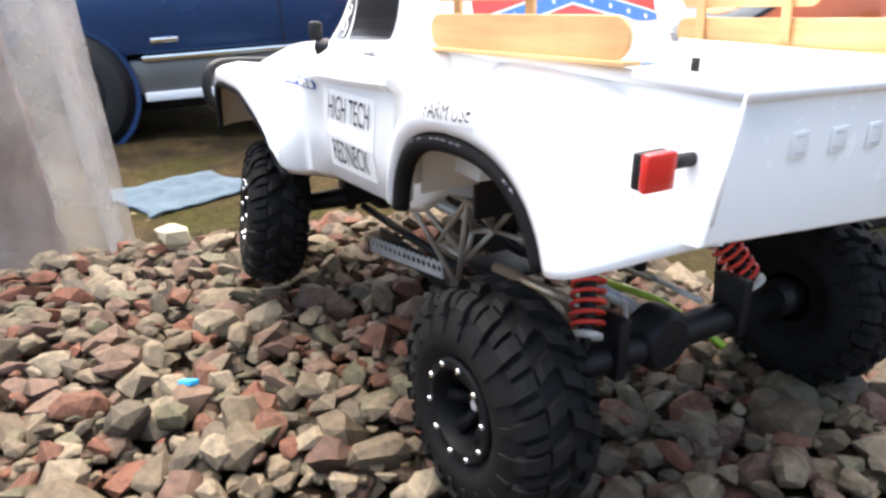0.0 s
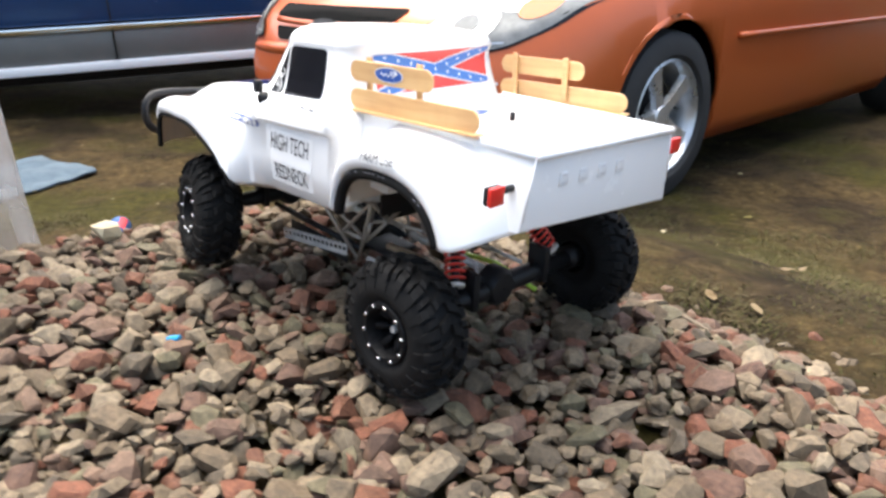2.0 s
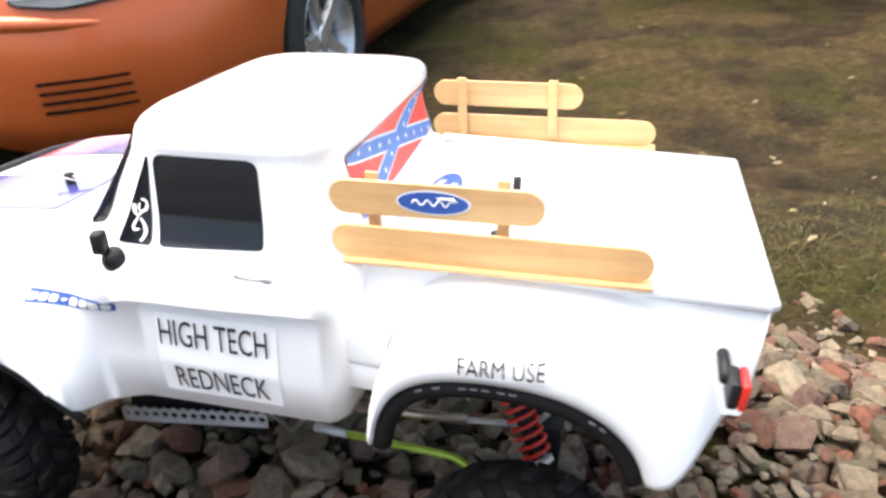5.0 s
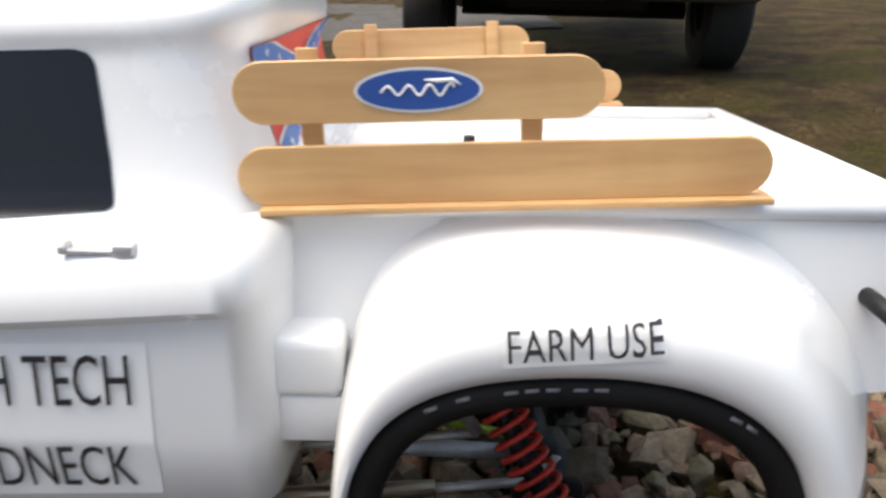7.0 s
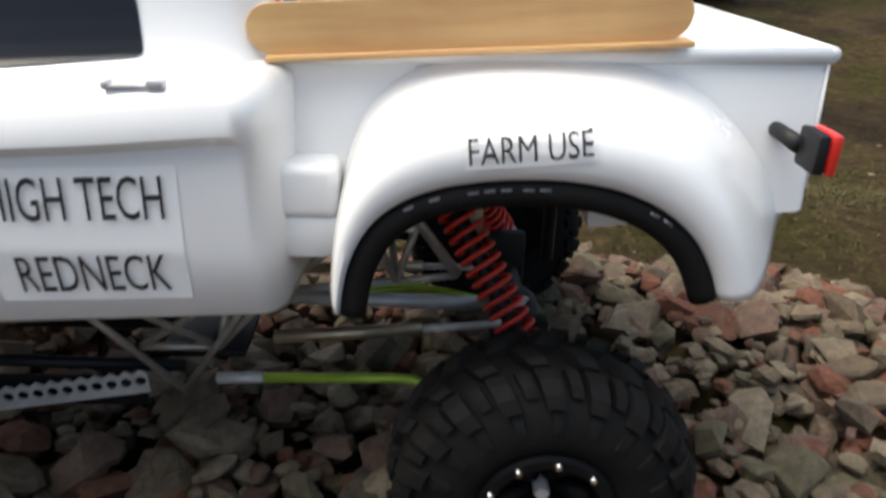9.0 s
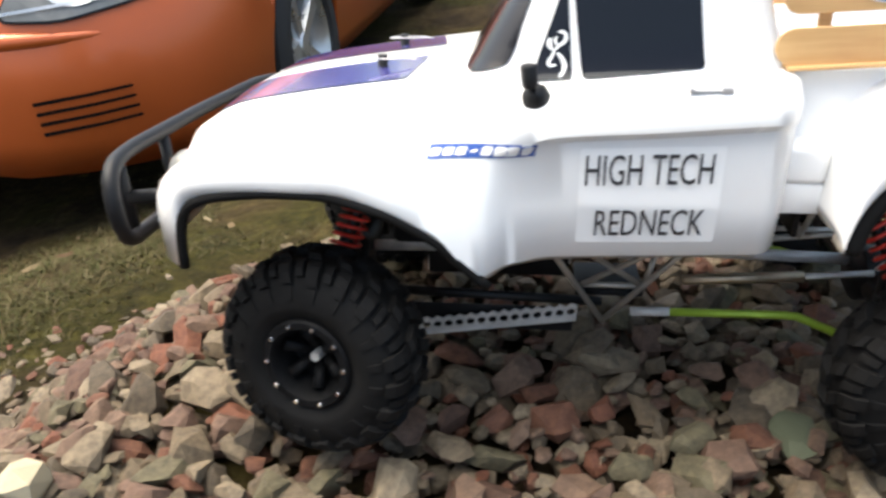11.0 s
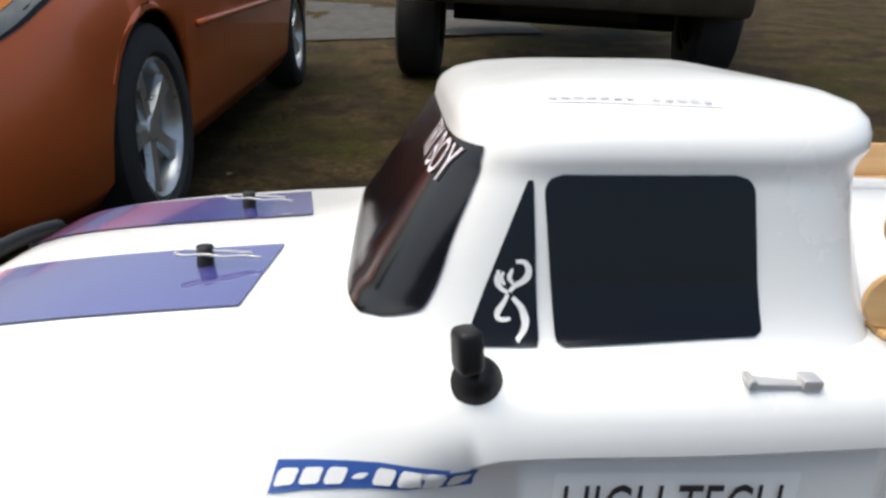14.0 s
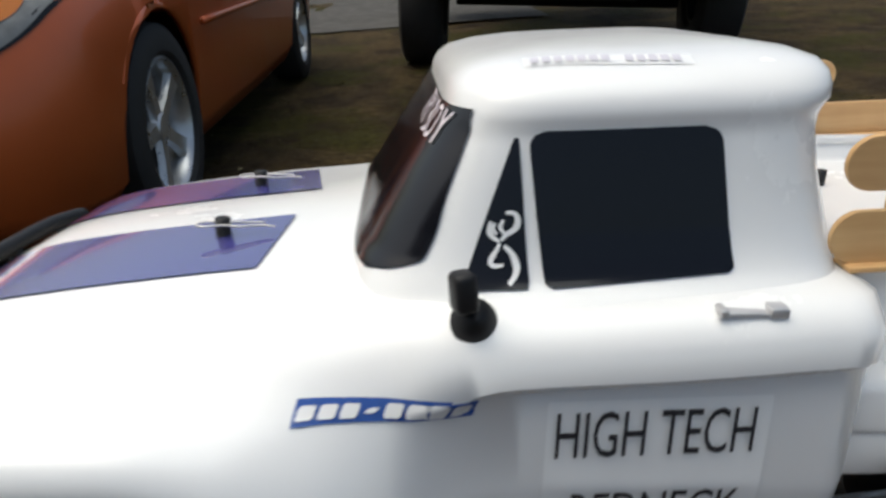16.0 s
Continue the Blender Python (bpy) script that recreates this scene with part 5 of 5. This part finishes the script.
# stylised antler mark on the vent window, as plain strokes
for s in (1,):
    def stroke(pts, r, name="mark"):
        bm = bmesh.new()
        ps = smooth_path(pts, 16, 2)
        rows = []
        for i, p in enumerate(ps):
            a, b = ps[max(0, i - 1)], ps[min(len(ps) - 1, i + 1)]
            d = Vector((b[0] - a[0], b[1] - a[1])).normalized()
            w = r * (1 - .5 * abs(2 * i / 15 - 1))
            rows.append([(p[0] - d.y * w, p[1] + d.x * w, 0), (p[0] + d.y * w, p[1] - d.x * w, 0)])
        return part(name, stick_on(grid_mesh(rows, bm), (0, .12, 0), (1, 0, 0), (0, 0, 1), (0, -1, 0), .0010), M_PAPER, vent_left)
    vent_left = [o for o in TRUCK.children if o.name.startswith("vent_window")][0]
    for pts, r in (([(2.9, 5.85), (4.2, 6.0), (5.0, 5.3), (4.5, 4.5), (3.0, 4.1), (2.2, 3.5)], .0007), ([(2.5, 5.3), (2.0, 4.6), (2.7, 4.1)], .0005), ([(.5, 5.1), (.2, 4.3), (.9, 3.7), (2.0, 3.4)], .0006),
                   ([(1.2, 5.0), (.8, 4.5), (1.5, 4.0)], .0005), ([(2.0, 3.3), (1.5, 2.7), (.6, 2.0), (.4, 1.5), (1.2, 1.35), (2.5, 1.5)], .0006), ([(2.7, 3.1), (4.1, 2.4), (4.8, 1.4), (4.5, .7), (3.5, 0)], .0008)):
        stroke([(.0552 - .0018 * u, .2075 + .0033 * v) for u, v in pts], r * 1.35)

# maker's mark on the front fender: a slanted blue plate with a pale bar
logo = part("fender_mark", stick_on(polygon_bmesh([(-.0262, -.0022), (.0252, -.0033), (.0268, .0033), (-.0240, .0036)], 5), (.0848, .14, .1763), (-1, 0, .05), (.05, 0, 1), (0, -1, 0), .0004), M_BLUE, TRUCK, "slanted blue maker's plate with a pale bar")
MARK = dict(origin=(.0848, .14, .1766), ux=(-1, 0, .05), uy=(.05, 0, 1), way=(0, -1, 0))
for k in range(8):
    x = -.0218 + .0062 * k
    w = .0016 if k == 3 else .0025
    h = .0007 if k == 3 else .0016 + .0008 * k / 7
    part("mark_bar", stick_on(patch([(x - w - .0009, -h), (x + w - .0009, -h), (x + w + .0009, h), (x - w + .0009, h)], .0006, 6, 6), lift=.0010, **MARK), M_PAPER, logo)

# pale strip with the bars of a name on the roof edge
M_PALEINK = material("pale_grey_print", (.58, .56, .61), 0.5)
M_GREYINK = material("grey_print", (.12, .115, .13), 0.5)
ROOF = dict(origin=(.0190, .0722, .32), ux=(-1, .10, 0), uy=(-.10, -1, 0), way=(0, 0, -1))
strip = part("roof_sticker", stick_on(patch([(-.0250, -.0042), (.0250, -.0042), (.0250, .0042), (-.0250, .0042)], .0002, 50, 16), lift=.0003, **ROOF), M_PAPER, TRUCK, "white strip with pale grey writing bars")
x = -.0230
for k in range(13):
    w = .0035
    if k != 7:
        part("writing_bar", stick_on(patch([(x, -.0026), (x + w * .72, -.0026), (x + w * .72, .0026), (x, .0026)], .0003, 4, 6), lift=.0008, **ROOF), M_PALEINK, strip)
    x += w

M_EMBOSS = material("embossed_shade", (.55, .55, .56), 0.5)
# raised bars of the tailgate's maker's mark
for k, y in enumerate((.052, .028, .004, -.020)):
    y += .004
    h = bed_sag(y)
    bm = box((-.2489, y - .0050, .1890 + h), (-.2480, y + .0050, .1990 + h), .0004)
    part("tailgate_mark", bm, M_WHITE, TRUCK)
    # Grey strips paint the soft shade of the embossing; nothing is cut in.
    for dz in (.1890, .1950):
        part("tailgate_shade_line", box((-.2491, y - .0030, dz + h + .0016), (-.2486, y + .0026, dz + h + .0026), .0002), M_EMBOSS, TRUCK)

# oval sticker, wooden pads and posts on the closed bed
DOWN = dict(ux=(1, 0, 0), uy=(0, 1, 0), way=(0, 0, -1))
bo = part("bed_sticker", stick_on(polygon_bmesh(disc(.0108, .036), 6), (-.0765, -.014, .3), lift=.0005, **DOWN), M_BLUE, TRUCK, "blue oval sticker with a white mark")
for pts in ([(-.006, -.018), (-.003, -.018), (.002, .016), (-.001, .018)], [(.002, -.022), (.006, -.020), (.007, -.004), (.004, -.006)], [(.003, .006), (.008, .004), (.007, .020), (.004, .018)]):
    part("sticker_mark", stick_on(polygon_bmesh(pts, 3), (-.0765, -.014, .3), lift=.0010, **DOWN), M_PAPER, bo)
for y in (.042, -.036):
    pad = part("wooden_pad", box((-.1270, y - .024, .1966 + bed_sag(y)), (-.1110, y + .024, .1988 + bed_sag(y)), .0006), M_WOOD, TRUCK, "pale wooden pad")
    part("bed_post", tube([(-.1190, y, .1980 + bed_sag(y)), (-.1190, y, .2085 + bed_sag(y))], .0026, None, 12), M_BLACK, pad)
# grey printing on the rear hose edging, as plain bars
for f in (.28, .33, .40, .43, .46, .50, .53, .74, .77):
    p = smooth_path(REAR_LIP, 101)
    i = int(f * 100)
    a, b = p[i], p[i + 2]
    bm = rod((a[0], .1372, a[1] - .0024), (b[0], .1372, b[1] - .0024), .0007, None, 4)
    part("hose_print", bm, M_GREYINK, TRUCK)

# ---- loose things on the ground ----
M_CANBLUE = material("can_blue_print", (.035, .10, .26), 0.35, metal=0.4, spread=0.3, scale=25)
M_CANRED = material("can_red_print", (.55, .06, .07), 0.35, metal=0.3, spread=0.2, scale=30)
can = thing("drink_can", pose(1.60, -.30, ground_height(1.60, -.30) + .034, 0, 88, 150), "blue, red and silver drink can lying on the lawn", "can")


def upright(profile):
    bm = revolve(profile, seg=32)
    bmesh.ops.rotate(bm, verts=bm.verts, cent=(0, 0, 0), matrix=Matrix.Rotation(radians(90), 3, 'X'))
    return bm


part("can_body", upright([(.024, -.060), (.031, -.053), (.0325, -.048), (.0325, .046), (.027, .056), (.0265, .0575), (.0001, .0575), (.0001, -.054), (.018, -.054)]), M_CANBLUE, can)
part("can_lid", upright([(.0255, .0560), (.0285, .0555), (.0285, .0610), (.0262, .0622), (.0250, .0600), (.0001, .0585), (.0001, .0570)]), M_ALLOY, can, "silver rim")
part("can_lid", upright([(.0200, -.0610), (.0262, -.0600), (.0285, -.0570), (.0240, -.0560), (.0001, -.0545), (.0001, -.0560)]), M_ALLOY, can, "silver rim")
for a0, a1, mat in ((.5, 1.3, M_CANRED), (2.2, 2.9, M_CANRED), (4.0, 4.7, M_PAPER)):
    rows = [[(.0328 * math.cos(t), .0328 * math.sin(t), z) for t in np.linspace(a0, a1, 8)] for z in (-.044, -.02, .01, .040)]
    part("printed_field", grid_mesh(rows), mat, can)


def build_cloth():
    rows = []
    for i in range(31):
        r = []
        for j in range(25):
            u, v = i / 30 - .5, j / 24 - .5
            x, y = 2.80 + .42 * u + .15 * v, -.33 - .48 * v + .05 * u + .03 * math.sin(5 * u)
            h = .012 + .016 * abs(noise.noise(Vector((u * 4, v * 4, 2)))) + .010 * math.exp(-((u + v) * 7) ** 2)
            r.append((x, y, ground_height(x, y) + h))
        rows.append(r)
    bm = grid_mesh(rows)
    bmesh.ops.recalc_face_normals(bm, faces=bm.faces)
    ob = mesh_object("cloth", bm, M_DENIM)
    md = ob.modifiers.new("thickness", 'SOLIDIFY')
    md.thickness = .010
    return tagged(ob, "faded blue-grey cloth lying crumpled on the lawn", "cloth")


build_cloth()
chip_bm = box((-.006, -.004, -.002), (.006, .004, .002), .001)
chip = mesh_object("plastic_chip", chip_bm, material("bright_blue_plastic", (.03, .35, .65), .4))
chip.matrix_world = pose(.0446, .1805, .613, 20, 10, 35)
tagged(chip, "small bright blue scrap of plastic among the stones", "litter")


def film_material():
    m = bpy.data.materials.new("cloudy_plastic_film")
    m.use_nodes = True
    nt = m.node_tree
    b = nt.nodes["Principled BSDF"]
    b.inputs["Base Color"].default_value = (.52, .51, .49, 1)
    b.inputs["Roughness"].default_value = .32
    tr = nt.nodes.new("ShaderNodeBsdfTransparent")
    tl = nt.nodes.new("ShaderNodeBsdfTranslucent")
    tl.inputs["Color"].default_value = (.58, .565, .545, 1)
    mix1, mix2 = nt.nodes.new("ShaderNodeMixShader"), nt.nodes.new("ShaderNodeMixShader")
    n = nt.nodes.new("ShaderNodeTexNoise")
    tc = nt.nodes.new("ShaderNodeTexCoord")
    n.inputs["Scale"].default_value, n.inputs["Detail"].default_value = 9, 6
    nt.links.new(tc.outputs["Object"], n.inputs["Vector"])
    mr = nt.nodes.new("ShaderNodeMapRange")
    mr.inputs["From Min"].default_value, mr.inputs["From Max"].default_value = .3, .7
    mr.inputs["To Min"].default_value, mr.inputs["To Max"].default_value = .45, .85
    nt.links.new(n.outputs["Fac"], mr.inputs["Value"])
    mix1.inputs[0].default_value = .4
    nt.links.new(b.outputs[0], mix1.inputs[1])
    nt.links.new(tl.outputs[0], mix1.inputs[2])
    nt.links.new(mr.outputs["Result"], mix2.inputs[0])
    nt.links.new(mix1.outputs[0], mix2.inputs[1])
    nt.links.new(tr.outputs[0], mix2.inputs[2])
    nt.links.new(mix2.outputs[0], nt.nodes["Material Output"].inputs["Surface"])
    return m


def build_bundle():
    cx, cy = .655, .376
    z0 = ground_height(cx, cy)
    b = thing("wrapped_bundle", pose(cx, cy, z0), "brown bundle under a draped sheet of cloudy clear plastic", "bundle")
    rows, rows2 = [], []
    for k in range(33):
        z = -.02 + .80 * k / 32
        r, r2 = [], []
        for i in range(97):
            a = 2 * math.pi * i / 96
            taper = 1.0 - .10 * (k / 32) ** 1.5
            fold = .006 * math.sin(23 * a + 4 * z) + .018 * math.sin(9 * a + 1.2 * math.sin(3 * a) + z * 2) + .012 * noise.noise(Vector((math.cos(a) * 3, math.sin(a) * 3, z * 3)))
            flare = .012 * max(0, 1 - z / .18) ** 2
            rad = .232 * taper + fold + flare
            r.append((rad * math.cos(a), rad * math.sin(a), z))
            rad2 = .160 * taper + .008 * noise.noise(Vector((math.cos(a) * 2, math.sin(a) * 2, z * 9))) + .004 * math.sin(z * 70)
            r2.append((rad2 * math.cos(a), rad2 * math.sin(a), z))
        rows.append(r)
        rows2.append(r2)
    for rr, name, mat, lab in ((rows2, "bundle_core", material("brown_sacking", (.10, .06, .04), .85, scale=14, bump=.8, bump_scale=50, color2=(.27, .19, .145)), "ribbed brown core"), (rows, "plastic_sheet", film_material(), "cloudy creased plastic sheet")):
        bm = grid_mesh(rr)
        bmesh.ops.remove_doubles(bm, verts=bm.verts, dist=1e-5)
        zt = rr[-1][0][2]
        bm.faces.new(sorted([v for v in bm.verts if abs(v.co.z - zt) < 1e-5], key=lambda v: math.atan2(v.co.y, v.co.x)))
        bmesh.ops.recalc_face_normals(bm, faces=bm.faces)
        part(name, bm, mat, b, lab, True, 60)


build_bundle()

build_gravel()


# ---- far drive, grass and leaves ----
def build_drive():
    rows = [[(x, y, lawn_height(x, y) + .012 + .02 * noise.noise(Vector((x * .5, y * .8, 5)))) for y in np.linspace(-11.2, -7.1 + .25 * math.sin(x), 16)] for x in np.linspace(-1.3, 30, 60)]
    bm = grid_mesh(rows)
    bmesh.ops.recalc_face_normals(bm, faces=bm.faces)
    if sum(f.normal.z for f in bm.faces) < 0:
        bmesh.ops.reverse_faces(bm, faces=bm.faces)
    ob = mesh_object("road", bm, material("pale_gravel_drive", (.047, .044, .040), .9, scale=6, bump=.6, bump_scale=30, spec=.15, color2=(.092, .087, .080)))
    tagged(ob, "pale worn gravel drive beyond the lawn", "road", kind="structure")


build_drive()


def grass_material(name, tones):
    m = bpy.data.materials.new(name)
    m.use_nodes = True
    nt = m.node_tree
    b = nt.nodes["Principled BSDF"]
    b.inputs["Roughness"].default_value = .8
    b.inputs["Specular IOR Level"].default_value = .15
    r = nt.nodes.new("ShaderNodeValToRGB")
    e = r.color_ramp.elements
    e[0].position, e[0].color = 0, (*tones[0], 1)
    e[1].position, e[1].color = 1, (*tones[-1], 1)
    for k, t in enumerate(tones[1:-1]):
        e.new((k + 1) / (len(tones) - 1)).color = (*t, 1)
    nt.links.new(nt.nodes.new("ShaderNodeNewGeometry").outputs["Random Per Island"], r.inputs["Fac"])
    nt.links.new(r.outputs["Color"], b.inputs["Base Color"])
    return m


def build_grass():
    """Short blades in clumps, thicker in green patches, thin over bare soil."""
    rng = random.Random(5)
    V, Fc = [], []
    n = 0
    while n < 110000:
        a = rng.uniform(-2.75, .35)
        d = rng.uniform(.5, 4.6) if rng.random() < .6 else rng.uniform(.5, 2.2)
        x, y = d * math.cos(a) + .05, d * math.sin(a) + .1
        if pile_radius(x, y) < 1.03 or y > .9:
            continue
        f = noise.noise(Vector((x * 1.6, y * 1.6, 9))) + .6 * noise.noise(Vector((x * 5, y * 5, 4)))
        if f < rng.uniform(-.35, .45):
            continue
        n += 1
        h = rng.uniform(.003, .010) * (1.2 if f > .2 else .9)
        w = rng.uniform(.0007, .0016) * (1 + d * .40)
        t = rng.uniform(0, 6.3)
        lean = rng.uniform(.8, 3.0) * h
        c, s = math.cos(t), math.sin(t)
        z = ground_height(x, y) - .003
        b = len(V)
        u = rng.uniform(0, 6.3)
        lx, ly = lean * math.cos(u), lean * math.sin(u)
        V += [(x - w * c, y - w * s, z), (x + w * c, y + w * s, z), (x + .7 * w * c + lx * .4, y + .7 * w * s + ly * .4, z + h * .7), (x - .7 * w * c + lx * .4, y - .7 * w * s + ly * .4, z + h * .7), (x + lx, y + ly, z + h)]
        Fc += [(b, b + 1, b + 2, b + 3), (b + 3, b + 2, b + 4)]
    me = bpy.data.meshes.new("grass")
    me.from_pydata(V, [], Fc)
    me.materials.append(grass_material("winter_grass", [(.046, .035, .015), (.072, .054, .024), (.042, .043, .011), (.098, .076, .038), (.047, .048, .013), (.033, .032, .010)]))
    tagged(new("grass", me), "short patchy winter grass, straw and olive green", "grass", kind="stuff")


def build_leaves():
    rng = random.Random(8)
    V, Fc = [], []
    for _ in range(120):
        a, d = rng.uniform(-2.7, .3), rng.uniform(.6, 3.6)
        x, y = d * math.cos(a), d * math.sin(a)
        if pile_radius(x, y) < 1.0:
            continue
        r = rng.uniform(.006, .016)
        t = rng.uniform(0, 6.3)
        z = ground_height(x, y) + .008
        b = len(V)
        for k in range(7):
            q = 2 * math.pi * k / 7
            px_, py_ = r * math.cos(q) * (1.5 if k == 0 else 1), r * .6 * math.sin(q)
            V.append((x + px_ * math.cos(t) - py_ * math.sin(t), y + px_ * math.sin(t) + py_ * math.cos(t), z + rng.uniform(0, .006)))
        Fc.append(tuple(range(b, b + 7)))
    me = bpy.data.meshes.new("fallen_leaves")
    me.from_pydata(V, [], Fc)
    me.materials.append(grass_material("dry_leaf", [(.11, .075, .037), (.19, .15, .09), (.065, .037, .018), (.15, .125, .04), (.22, .20, .15)]))
    tagged(new("fallen_leaves", me), "scattered dry fallen leaves on the lawn", "leaves", kind="stuff")


build_grass()
build_leaves()
